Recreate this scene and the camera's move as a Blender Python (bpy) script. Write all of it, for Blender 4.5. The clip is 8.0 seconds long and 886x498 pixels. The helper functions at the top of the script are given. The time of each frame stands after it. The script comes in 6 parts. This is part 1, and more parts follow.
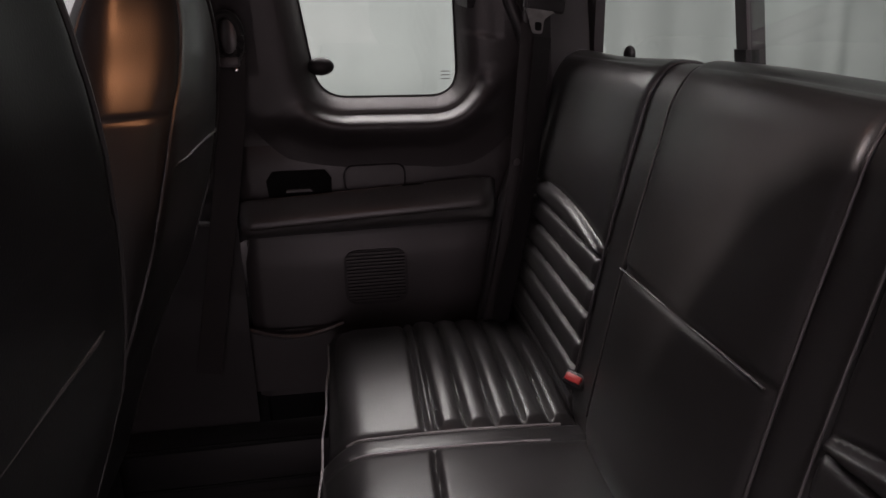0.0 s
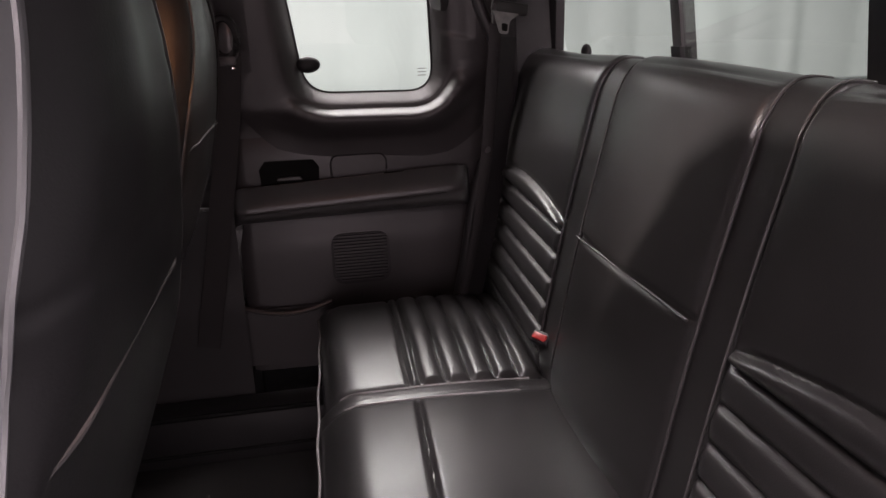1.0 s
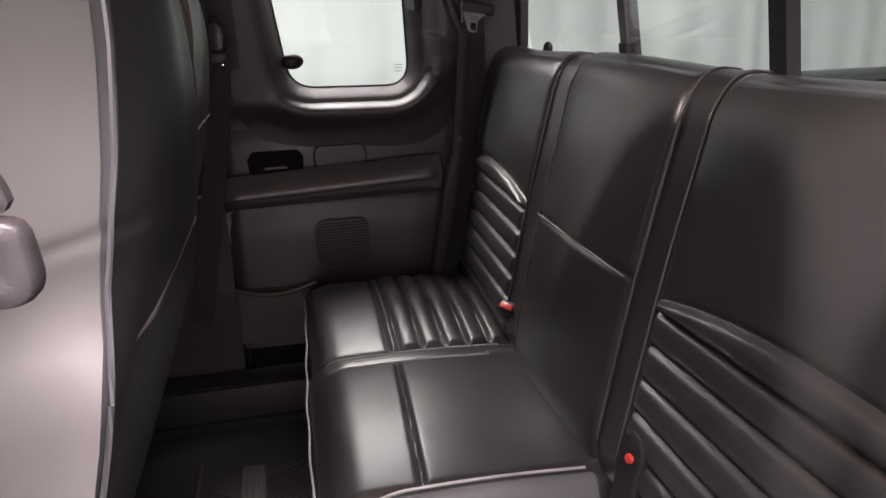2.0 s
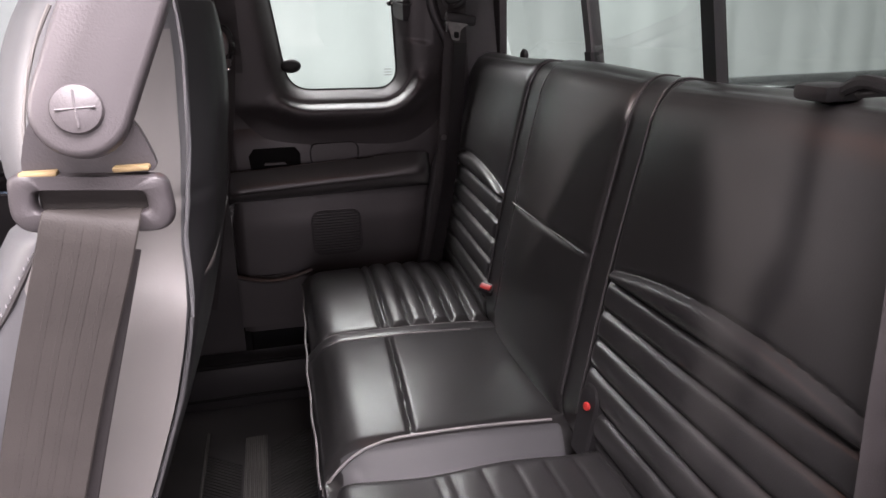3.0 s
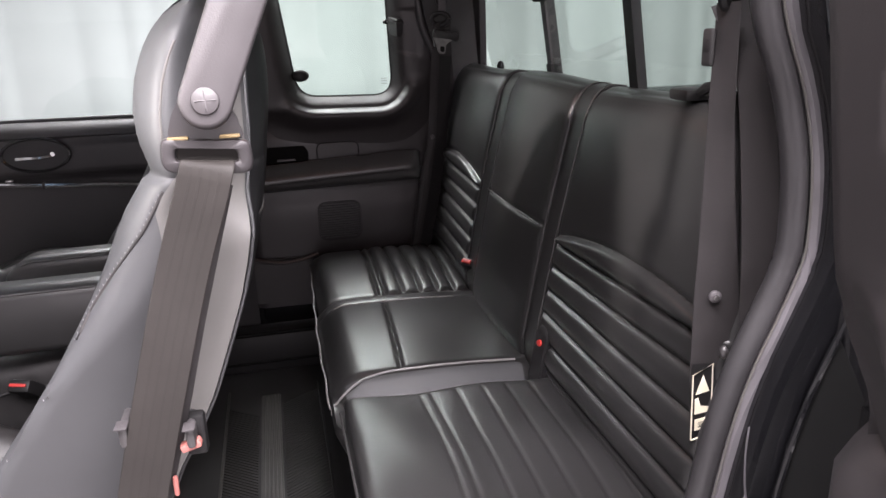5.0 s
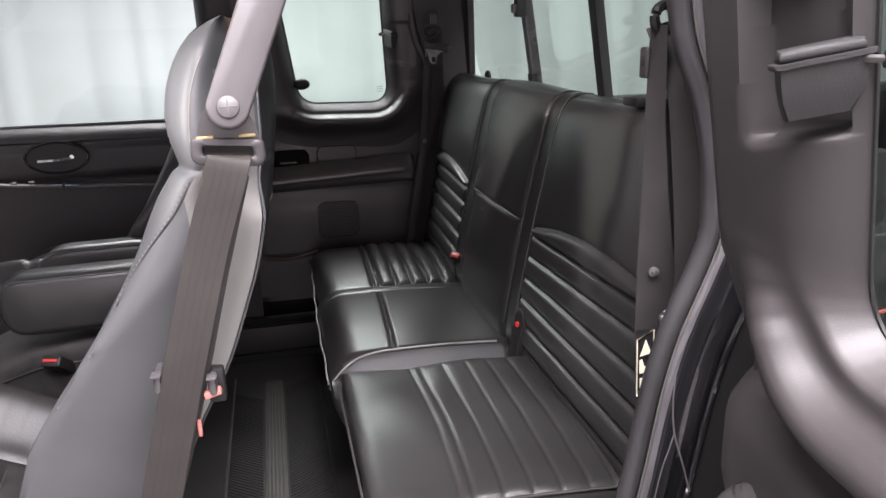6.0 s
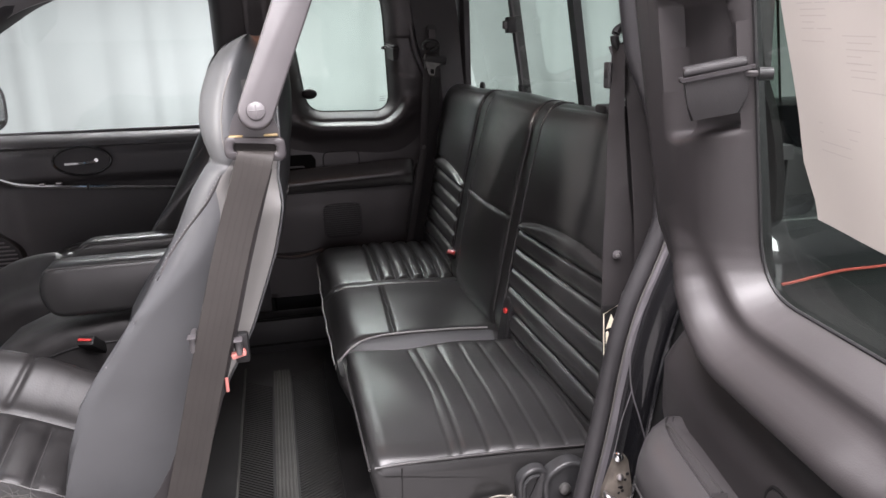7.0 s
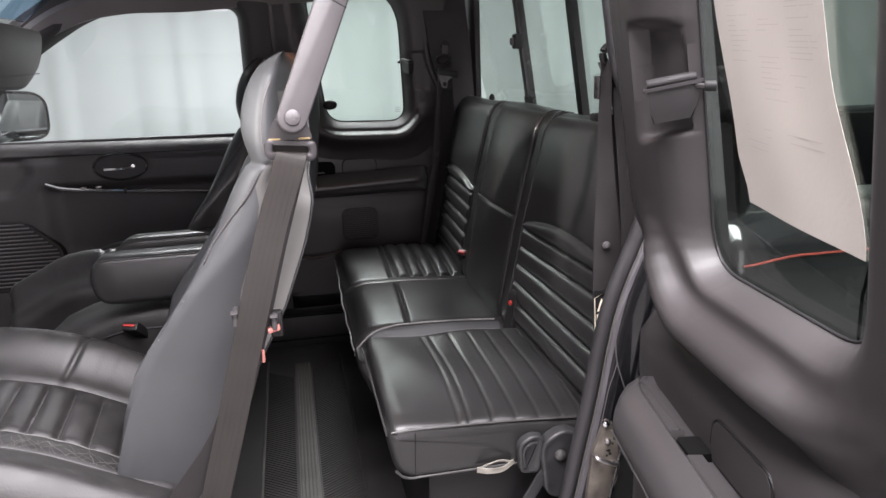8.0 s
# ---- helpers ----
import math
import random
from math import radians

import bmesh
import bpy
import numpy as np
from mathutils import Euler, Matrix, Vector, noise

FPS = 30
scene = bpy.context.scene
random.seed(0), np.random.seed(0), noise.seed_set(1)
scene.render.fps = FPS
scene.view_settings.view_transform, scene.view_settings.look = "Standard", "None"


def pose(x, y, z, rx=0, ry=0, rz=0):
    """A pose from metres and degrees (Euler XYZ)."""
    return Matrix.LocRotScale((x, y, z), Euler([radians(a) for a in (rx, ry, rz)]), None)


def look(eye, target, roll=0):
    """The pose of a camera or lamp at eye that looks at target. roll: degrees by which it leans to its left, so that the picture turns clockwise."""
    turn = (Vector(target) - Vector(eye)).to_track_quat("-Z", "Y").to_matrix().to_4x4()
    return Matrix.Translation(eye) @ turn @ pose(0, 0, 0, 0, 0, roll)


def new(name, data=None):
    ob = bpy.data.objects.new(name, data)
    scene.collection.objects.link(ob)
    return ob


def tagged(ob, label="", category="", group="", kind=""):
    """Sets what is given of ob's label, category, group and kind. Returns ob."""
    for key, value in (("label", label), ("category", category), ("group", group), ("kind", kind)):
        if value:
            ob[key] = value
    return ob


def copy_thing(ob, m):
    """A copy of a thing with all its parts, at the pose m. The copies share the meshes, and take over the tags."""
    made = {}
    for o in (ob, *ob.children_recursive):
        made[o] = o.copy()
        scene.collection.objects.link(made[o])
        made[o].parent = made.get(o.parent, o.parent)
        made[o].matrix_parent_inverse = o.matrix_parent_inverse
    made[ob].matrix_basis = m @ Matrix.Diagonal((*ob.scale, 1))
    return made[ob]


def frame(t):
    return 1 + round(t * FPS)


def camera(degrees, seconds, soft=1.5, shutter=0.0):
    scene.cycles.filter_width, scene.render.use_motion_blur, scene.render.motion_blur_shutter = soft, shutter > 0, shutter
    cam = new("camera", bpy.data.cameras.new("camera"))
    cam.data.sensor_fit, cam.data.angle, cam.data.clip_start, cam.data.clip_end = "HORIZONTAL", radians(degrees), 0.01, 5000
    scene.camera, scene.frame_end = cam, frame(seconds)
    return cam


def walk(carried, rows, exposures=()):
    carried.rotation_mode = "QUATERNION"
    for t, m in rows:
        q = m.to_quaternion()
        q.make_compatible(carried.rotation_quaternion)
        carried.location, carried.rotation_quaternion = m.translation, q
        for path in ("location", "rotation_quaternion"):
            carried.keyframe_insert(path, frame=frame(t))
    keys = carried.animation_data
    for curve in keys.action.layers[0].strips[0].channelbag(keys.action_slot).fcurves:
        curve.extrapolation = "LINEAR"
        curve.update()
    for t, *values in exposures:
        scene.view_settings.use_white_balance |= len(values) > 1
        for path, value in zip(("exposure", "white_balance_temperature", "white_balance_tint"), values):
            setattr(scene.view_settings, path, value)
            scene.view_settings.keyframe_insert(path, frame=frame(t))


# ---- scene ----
cam = camera(64.2, 8.0)
PATH = [
    (0, (0.034, 0.113, 1.49), (0.307, 1.997, 0.875), -1.5),
    (0.5, (0.017, 0.035, 1.494), (0.323, 1.914, 0.879), -1.6),
    (1, (0.007, -0.024, 1.493), (0.345, 1.848, 0.877), -1.8),
    (1.5, (0.004, -0.083, 1.493), (0.368, 1.782, 0.871), -2.0),
    (3, (-0.036, -0.293, 1.511), (0.391, 1.561, 0.893), -1.6),
    (3.5, (-0.041, -0.363, 1.519), (0.389, 1.491, 0.903), -1.7),
    (4, (-0.05, -0.431, 1.521), (0.383, 1.424, 0.913), -1.7),
    (4.5, (-0.063, -0.497, 1.525), (0.368, 1.36, 0.923), -1.7),
    (6, (-0.082, -0.708, 1.54), (0.353, 1.157, 0.963), -1.7),
    (6.5, (-0.092, -0.786, 1.549), (0.344, 1.082, 0.983), -1.6),
    (7, (-0.105, -0.858, 1.546), (0.329, 1.016, 0.998), -1.5),
    (7.5, (-0.118, -0.933, 1.55), (0.302, 0.948, 1.018), -1.6),
    (8, (-0.133, -1.002, 1.55), (0.268, 0.889, 1.036), -1.5),
]
NEAR_SIDE_FILL, FAR_FILL, OVERHEAD_FAR, OVERHEAD_NEAR, OVERHEAD_REAR, FRONT_SPOT, WARM_SPOT = 74.0, 84.0, 14.0, 320.0, 3.4, 1350.0, 4.2
EXPOSURES = [(0.0, -0.52, 6950, 27), (0.5, -0.12, 6950, 27), (1.0, 0.24, 6950, 27), (1.5, 0.45, 6950, 27), (3.0, 0.38, 6650, 22), (6.0, 0.33, 6500, 15), (8.0, 0.10, 6450, 13)]


def key(t, eye, target, roll):
    return t, look(eye, target, roll)


walk(cam, [key(*row) for row in PATH], exposures=EXPOSURES)

# ---- light ----
world = bpy.data.worlds.new("garage_air")
world.use_nodes = True
world.node_tree.nodes["Background"].inputs[0].default_value = (0.9, 1.0, 0.97, 1)
world.node_tree.nodes["Background"].inputs[1].default_value = 0.02
scene.world = world


def area_lamp(name, eye, target, size_x, size_y, watts, color):
    data = bpy.data.lights.new(name, "AREA")
    data.shape, data.size, data.size_y, data.energy, data.color = "RECTANGLE", size_x, size_y, watts, color
    lamp = new(name, data)
    lamp.matrix_world = look(eye, target)
    return lamp


# broad light added behind the camera for the near side; its source is unseen
area_lamp("near_side_light", (0.1, -4.8, 1.7), (-0.2, 0.0, 1.2), 3.6, 2.4, NEAR_SIDE_FILL, (1.0, 0.93, 0.98))
# unseen light added high on the far side, shining into the cab's windows
area_lamp("far_window_fill", (-0.15, 2.40, 2.62), (0.0, 1.0, 0.95), 1.7, 0.9, FAR_FILL, (1.0, 1.0, 1.0))
# unseen lights added under the ceiling round the truck, for tarpaulins and near side
area_lamp("overhead_fill_far", (0.3, 2.45, 2.9), (0.3, 2.9, 0.9), 5.0, 0.25, OVERHEAD_FAR, (0.93, 1.0, 0.985))
area_lamp("overhead_fill_near", (0.15, -0.95, 2.95), (0.15, -0.95, 0.0), 2.0, 1.4, OVERHEAD_NEAR, (1.0, 0.965, 0.985))
# added narrow spot, source unseen, high by the truck's nose, shining past the driver's seat onto the bench
front_spot = bpy.data.lights.new("front_spot_light", "SPOT")
front_spot.energy, front_spot.color, front_spot.shadow_soft_size = FRONT_SPOT, (1.0, 0.96, 0.90), 0.13
front_spot.spot_size, front_spot.spot_blend = radians(11), 0.8
new("front_spot_light", front_spot).matrix_world = look((-3.2, -0.66, 2.62), (0.43, 0.50, 1.36))
area_lamp("overhead_fill_rear", (2.3, 1.5, 2.9), (3.0, 1.5, 1.2), 0.25, 2.4, OVERHEAD_REAR, (0.93, 1.0, 0.96))
# added warm spot, its lamp unseen, turned to the passenger side for the orange glow
dome = bpy.data.lights.new("warm_seat_spot", "SPOT")
dome.energy, dome.color, dome.shadow_soft_size = WARM_SPOT, (1.0, 0.46, 0.20), 0.02
dome.spot_size, dome.spot_blend = radians(34), 0.9
new("warm_seat_spot", dome).matrix_world = look((0.10, 0.66, 1.775), (-0.19, 0.93, 1.45))
# added weak warm light to tint the rest of the cab; no lamp is modelled
lens = bpy.data.lights.new("warm_cab_fill", "POINT")
lens.energy, lens.color, lens.shadow_soft_size = 0.45, (1.0, 0.34, 0.12), 0.05
new("warm_cab_fill", lens).location = (0.02, 0.62, 1.74)


# ---- materials ----
def material(name, color, rough=0.5, metal=0.0, grain=0.0, grain_size=400.0, wear=0.15, wear_size=9.0, coat=0.0, spec=0.5, vary=0.0, sheen=0.0):
    """Principled surface with colour wear at a large scale and relief plus roughness grain at a small one."""
    m = bpy.data.materials.new(name)
    m.use_nodes = True
    nt = m.node_tree
    b = nt.nodes["Principled BSDF"]
    b.inputs["Metallic"].default_value = metal
    b.inputs["Coat Weight"].default_value = coat
    b.inputs["Coat Roughness"].default_value = 0.04
    b.inputs["Specular IOR Level"].default_value = spec
    b.inputs["Sheen Weight"].default_value = sheen
    at = nt.nodes.new("ShaderNodeTexCoord")
    big = nt.nodes.new("ShaderNodeTexNoise")
    big.inputs["Scale"].default_value, big.inputs["Detail"].default_value = wear_size, 5.0
    fine = nt.nodes.new("ShaderNodeTexNoise")
    fine.inputs["Scale"].default_value, fine.inputs["Detail"].default_value = grain_size, 2.0
    nt.links.new(at.outputs["Object"], big.inputs["Vector"])
    nt.links.new(at.outputs["Object"], fine.inputs["Vector"])
    ramp = nt.nodes.new("ShaderNodeMapRange")
    ramp.inputs["From Min"].default_value, ramp.inputs["From Max"].default_value = 0.3, 0.7
    ramp.inputs["To Min"].default_value, ramp.inputs["To Max"].default_value = 1 - wear, 1 + wear
    nt.links.new(big.outputs["Fac"], ramp.inputs["Value"])
    mul = nt.nodes.new("ShaderNodeVectorMath")
    mul.operation = "SCALE"
    mul.inputs[0].default_value = color
    source = ramp.outputs["Result"]
    if vary:
        info = nt.nodes.new("ShaderNodeObjectInfo")
        rnd = nt.nodes.new("ShaderNodeMapRange")
        rnd.inputs["To Min"].default_value, rnd.inputs["To Max"].default_value = 1 - vary, 1 + vary
        nt.links.new(info.outputs["Random"], rnd.inputs["Value"])
        both = nt.nodes.new("ShaderNodeMath")
        both.operation = "MULTIPLY"
        nt.links.new(source, both.inputs[0])
        nt.links.new(rnd.outputs["Result"], both.inputs[1])
        source = both.outputs[0]
    nt.links.new(source, mul.inputs["Scale"])
    nt.links.new(mul.outputs[0], b.inputs["Base Color"])
    rr = nt.nodes.new("ShaderNodeMapRange")
    rr.inputs["From Min"].default_value, rr.inputs["From Max"].default_value = 0.3, 0.7
    rr.inputs["To Min"].default_value, rr.inputs["To Max"].default_value = rough * 0.9, min(1.0, rough * 1.12)
    nt.links.new(big.outputs["Fac"], rr.inputs["Value"])
    nt.links.new(rr.outputs["Result"], b.inputs["Roughness"])
    if grain:
        bump = nt.nodes.new("ShaderNodeBump")
        bump.inputs["Strength"].default_value, bump.inputs["Distance"].default_value = grain, 0.0006
        nt.links.new(fine.outputs["Fac"], bump.inputs["Height"])
        nt.links.new(bump.outputs["Normal"], b.inputs["Normal"])
    return m


def glass(name, tint, rough=0.0):
    m = bpy.data.materials.new(name)
    m.use_nodes = True
    b = m.node_tree.nodes["Principled BSDF"]
    b.inputs["Base Color"].default_value = (*tint, 1)
    b.inputs["Transmission Weight"].default_value = 1.0
    b.inputs["Roughness"].default_value = rough
    b.inputs["IOR"].default_value = 1.45
    return m


LEATHER = material("black_leather", (0.0195, 0.0191, 0.0191), 0.315, grain=0.2, grain_size=620, wear=0.2, wear_size=6, spec=0.45)
# lightened copy of the black leather, for parts that catch the door-side light
LEATHER_LIT = material("lightened_seat_leather", (0.056, 0.0570, 0.0595), 0.50, grain=0.16, grain_size=700, wear=0.12, wear_size=7, spec=0.4)
# warm pale copy of the seat leather that stands for light on the side
LEATHER_SIDE_LIT = material("lit_side_leather", (0.122, 0.118, 0.113), 0.50, grain=0.10, grain_size=700, wear=0.12, wear_size=7, spec=0.4)
# shaded copy of the same leather, for the driver's rear panel
LEATHER_SHADED = material("shaded_seat_leather", (0.0095, 0.0094, 0.0100), 0.44, grain=0.15, grain_size=620, wear=0.2, wear_size=6, spec=0.17)
LEATHER_OLD = material("worn_black_leather", (0.019, 0.0180, 0.0182), 0.42, grain=0.35, grain_size=300, wear=0.35, wear_size=22, spec=0.32)
PIPING = material("grey_piping", (0.20, 0.19, 0.19), 0.4, wear=0.25, wear_size=40)
CREASE = material("cracked_leather_edge", (0.085, 0.080, 0.075), 0.6)
SEAM = material("dark_seam_piping", (0.035, 0.033, 0.033), 0.42, wear=0.2, wear_size=40)
THREAD = material("pale_thread", (0.27, 0.262, 0.27), 0.7)
TRIM = material("charcoal_plastic_trim", (0.0255, 0.0240, 0.0248), 0.50, grain=0.35, grain_size=800, wear=0.12, wear_size=5, spec=0.3)
TRIM_SOFT = material("soft_dark_trim", (0.046, 0.0428, 0.0438), 0.37, grain=0.06, grain_size=900, wear=0.12, wear_size=6, spec=0.75)
# lighter copy of the trim for the rear doors, in place of more light there
PANEL = material("lightened_brown_charcoal_trim", (0.031, 0.0275, 0.0282), 0.45, grain=0.15, grain_size=800, wear=0.12, wear_size=5, spec=0.55)
TRIM_BLACK = material("black_plastic", (0.010, 0.0095, 0.010), 0.5, grain=0.3, grain_size=600, spec=0.3)
GREY_PLASTIC = material("grey_plastic", (0.050, 0.0455, 0.0475), 0.45, grain=0.3, grain_size=800, wear=0.1)
DARKGREY = material("dark_grey_plastic", (0.062, 0.057, 0.060), 0.45, grain=0.3, grain_size=800, wear=0.15)
BRACKET = material("black_bracket_metal", (0.028, 0.028, 0.029), 0.42, grain=0.3, grain_size=300, wear=0.3, wear_size=30)
PLATE = material("slate_plastic", (0.030, 0.0268, 0.0285), 0.45, grain=0.3, grain_size=800, wear=0.15)
PINK = material("faded_red_plastic", (0.42, 0.15, 0.13), 0.5)
BOLT = material("dull_bolt", (0.09, 0.088, 0.085), 0.4, metal=0.4, wear=0.25, wear_size=60)
CLOTH = material("soiled_white_cloth", (0.42, 0.40, 0.35), 0.85, grain=0.4, grain_size=500, wear=0.3, wear_size=50)
# near-black: paints recess shade, and keeps sill lips and jamb corner dark
PIT = material("matte_near_black", (0.004, 0.004, 0.004), 0.8, spec=0.15)
RUBBER = material("black_rubber_seal", (0.028, 0.0265, 0.028), 0.45, grain=0.3, grain_size=500, wear=0.2, wear_size=14)
RUBBER_GREY = material("grey_rubber_lip", (0.085, 0.080, 0.086), 0.42, grain=0.3, grain_size=500, wear=0.25, wear_size=14)
MAT = material("rubber_floor_mat", (0.022, 0.021, 0.021), 0.55, grain=0.5, grain_size=300, wear=0.35, wear_size=10)
MAT_STRIP = material("grey_mat_strip", (0.075, 0.073, 0.068), 0.55, grain=0.4, grain_size=300, wear=0.3, wear_size=16)
CARPET = material("black_carpet", (0.012, 0.011, 0.011), 0.95, grain=1.0, grain_size=500, wear=0.3, wear_size=12)
HEADLINER = material("grey_headliner", (0.22, 0.21, 0.21), 0.9, grain=0.5, grain_size=500, wear=0.06)
RAIL_TRIM = material("grey_rail_trim", (0.13, 0.12, 0.12), 0.55, grain=0.3, grain_size=600, wear=0.1)
PAINT = material("black_car_paint", (0.006, 0.006, 0.007), 0.25, coat=1.0, wear=0.2)
STRIPE = material("red_pinstripe", (0.21, 0.038, 0.028), 0.4, wear=0.15, wear_size=30)
GLOSS = material("glossy_black_plastic", (0.012, 0.012, 0.013), 0.16, wear=0.1)
CHROME = material("chrome", (0.75, 0.75, 0.76), 0.14, metal=1.0, wear=0.08)
STEEL = material("dull_steel", (0.42, 0.40, 0.40), 0.36, metal=1.0, wear=0.25, wear_size=40)
DIRTY_METAL = material("dirty_sill_metal", (0.125, 0.108, 0.092), 0.55, metal=0.3, grain=0.6, grain_size=200, wear=0.5, wear_size=30)
RED = material("red_button", (0.38, 0.030, 0.026), 0.4)
YELLOW = material("yellow_tab", (0.21, 0.150, 0.070), 0.6)
PAPER = material("white_paper", (0.430, 0.396, 0.360), 0.85, grain=0.3, grain_size=200, wear=0.03, wear_size=12)
INK = material("faint_print", (0.375, 0.344, 0.313), 0.85, wear=0.03, wear_size=12)
LABEL_INK = material("cream_label_print", (0.72, 0.66, 0.52), 0.6)
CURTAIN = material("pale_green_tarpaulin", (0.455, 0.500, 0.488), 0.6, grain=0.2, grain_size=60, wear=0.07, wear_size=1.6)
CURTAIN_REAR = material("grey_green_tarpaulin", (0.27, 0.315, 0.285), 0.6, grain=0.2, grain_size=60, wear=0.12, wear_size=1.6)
CONCRETE = material("garage_concrete", (0.42, 0.405, 0.40), 0.6, grain=0.6, grain_size=60, wear=0.25, wear_size=1.5)
WHITEWALL = material("white_wall_paint", (0.72, 0.71, 0.71), 0.8, wear=0.05, wear_size=2)
GLASS_CLEAR = glass("clear_window_glass", (0.95, 0.975, 0.975))
GLASS_TINT = glass("green_tinted_glass", (0.735, 0.825, 0.78))
# same tinted glass, darkened to dim the view through the near door
GLASS_DIMMED = glass("dimmed_green_glass", (0.50, 0.58, 0.53))
GLASS_BLUE = glass("blue_shade_band_glass", (0.45, 0.68, 0.92))
MIRROR = material("mirror_glass", (0.80, 0.84, 0.83), 0.02, metal=1.0, wear=0.02)


def webbing_material(name, color):
    """Woven belt: fine lengthwise ribs in the relief."""
    m = material(name, color, 0.62, grain=0.0, wear=0.12, wear_size=25, spec=0.25)
    nt = m.node_tree
    at = nt.nodes.new("ShaderNodeTexCoord")
    wave = nt.nodes.new("ShaderNodeTexNoise")
    wave.inputs["Scale"].default_value = 900
    bump = nt.nodes.new("ShaderNodeBump")
    bump.inputs["Strength"].default_value, bump.inputs["Distance"].default_value = 0.4, 0.0006
    nt.links.new(at.outputs["Object"], wave.inputs["Vector"])
    nt.links.new(wave.outputs["Fac"], bump.inputs["Height"])
    nt.links.new(bump.outputs["Normal"], nt.nodes["Principled BSDF"].inputs["Normal"])
    return m


WEBBING = webbing_material("grey_brown_webbing", (0.0245, 0.0217, 0.0200))
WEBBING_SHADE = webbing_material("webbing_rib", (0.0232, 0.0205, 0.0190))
# darker copy of the rear belt's webbing, shade between its runs put in the colour
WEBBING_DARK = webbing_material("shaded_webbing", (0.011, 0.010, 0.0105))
WEBBING_BLACK = webbing_material("charcoal_webbing", (0.0220, 0.0197, 0.0202))


# ---- building helpers ----
def make_mesh(name, verts, faces, mat, angle=40):
    me = bpy.data.meshes.new(name)
    me.from_pydata([tuple(float(c) for c in v) for v in verts], [], faces)
    bm = bmesh.new()
    bm.from_mesh(me)
    bmesh.ops.recalc_face_normals(bm, faces=bm.faces)
    bm.to_mesh(me)
    bm.free()
    me.materials.append(mat)
    me.shade_smooth()
    me.set_sharp_from_angle(angle=radians(angle))
    return me


def thing(name, base, label, category, group="", kind=""):
    """An Empty at the base of a thing; its parts are built in world metres."""
    ob = new(name)
    ob.empty_display_size = 0.05
    ob.location = base
    return tagged(ob, label, category, group, kind)


def part(name, shape, mat, parent, label="", angle=40):
    """One mesh object out of (verts, faces) under a thing or a part."""
    ob = new(name, make_mesh(name, shape[0], shape[1], mat, angle))
    ob.parent = parent
    if parent.type == "EMPTY":
        ob.matrix_parent_inverse = Matrix.Translation(parent.location).inverted()
    return tagged(ob, label)


def share(name, mesh, parent, m):
    """A repeated piece that shares its mesh, at the pose m."""
    ob = new(name, mesh)
    ob.parent = parent
    if parent.type == "EMPTY":
        ob.matrix_parent_inverse = Matrix.Translation(parent.location).inverted()
    ob.matrix_basis = m
    return ob


def solid(name, shape, mat, label, category, kind="", group="", angle=40):
    ob = new(name, make_mesh(name, shape[0], shape[1], mat, angle))
    return tagged(ob, label, category, group, kind)


def join(*shapes):
    verts, faces = [], []
    for v, f in shapes:
        k = len(verts)
        verts += list(v)
        faces += [tuple(i + k for i in face) for face in f]
    return verts, faces


def moved(shape, m):
    return [tuple(m @ Vector(v)) for v in shape[0]], shape[1]


def box(x0, x1, y0, y1, z0, z1, r=0.004, seg=2):
    bm = bmesh.new()
    bmesh.ops.create_cube(bm, size=1, matrix=Matrix.Translation(((x0 + x1) / 2, (y0 + y1) / 2, (z0 + z1) / 2)) @ Matrix.Diagonal((x1 - x0, y1 - y0, z1 - z0, 1)))
    r = min(r, 0.49 * min(x1 - x0, y1 - y0, z1 - z0))
    if r > 0:
        bmesh.ops.bevel(bm, geom=bm.edges[:], offset=r, segments=seg, profile=0.5, affect="EDGES")
    bm.verts.ensure_lookup_table()
    bm.verts.index_update()
    out = [tuple(v.co) for v in bm.verts], [tuple(v.index for v in f.verts) for f in bm.faces]
    bm.free()
    return out


def loft(rings, cap=True, closed=True):
    n = len(rings[0])
    verts = [p for ring in rings for p in ring]
    faces = []
    for k in range(len(rings) - 1):
        for i in range(n if closed else n - 1):
            j = (i + 1) % n
            faces.append((k * n + i, k * n + j, (k + 1) * n + j, (k + 1) * n + i))
    if cap:
        faces.append(tuple(range(n))[::-1])
        faces.append(tuple((len(rings) - 1) * n + i for i in range(n)))
    return verts, faces


def spline(points, n):
    """Catmull-Rom curve through the points, n samples."""
    p = np.array(points, float)
    p = np.vstack([2 * p[0] - p[1], p, 2 * p[-1] - p[-2]])
    out = []
    for u in np.linspace(0, len(points) - 1, n):
        k = min(int(u), len(points) - 2)
        f = u - k
        a, b, c, d = p[k:k + 4]
        out.append(0.5 * (2 * b + (c - a) * f + (2 * a - 5 * b + 4 * c - d) * f * f + (3 * b - a - 3 * c + d) * f ** 3))
    return np.array(out)


def tube(points, r, sides=8, flat=1.0):
    """A round cord along a path."""
    p = np.array(points, float)
    tang = np.gradient(p, axis=0)
    tang /= np.linalg.norm(tang, axis=1)[:, None] + 1e-9
    up = np.array([0.31, 0.17, 0.93])
    rings = []
    for q, t in zip(p, tang):
        a = np.cross(t, up)
        a /= np.linalg.norm(a) + 1e-9
        b = np.cross(a, t)
        rings.append([q + r * (math.cos(w) * a + flat * math.sin(w) * b) for w in np.linspace(0, 2 * math.pi, sides, endpoint=False)])
    return loft(rings)


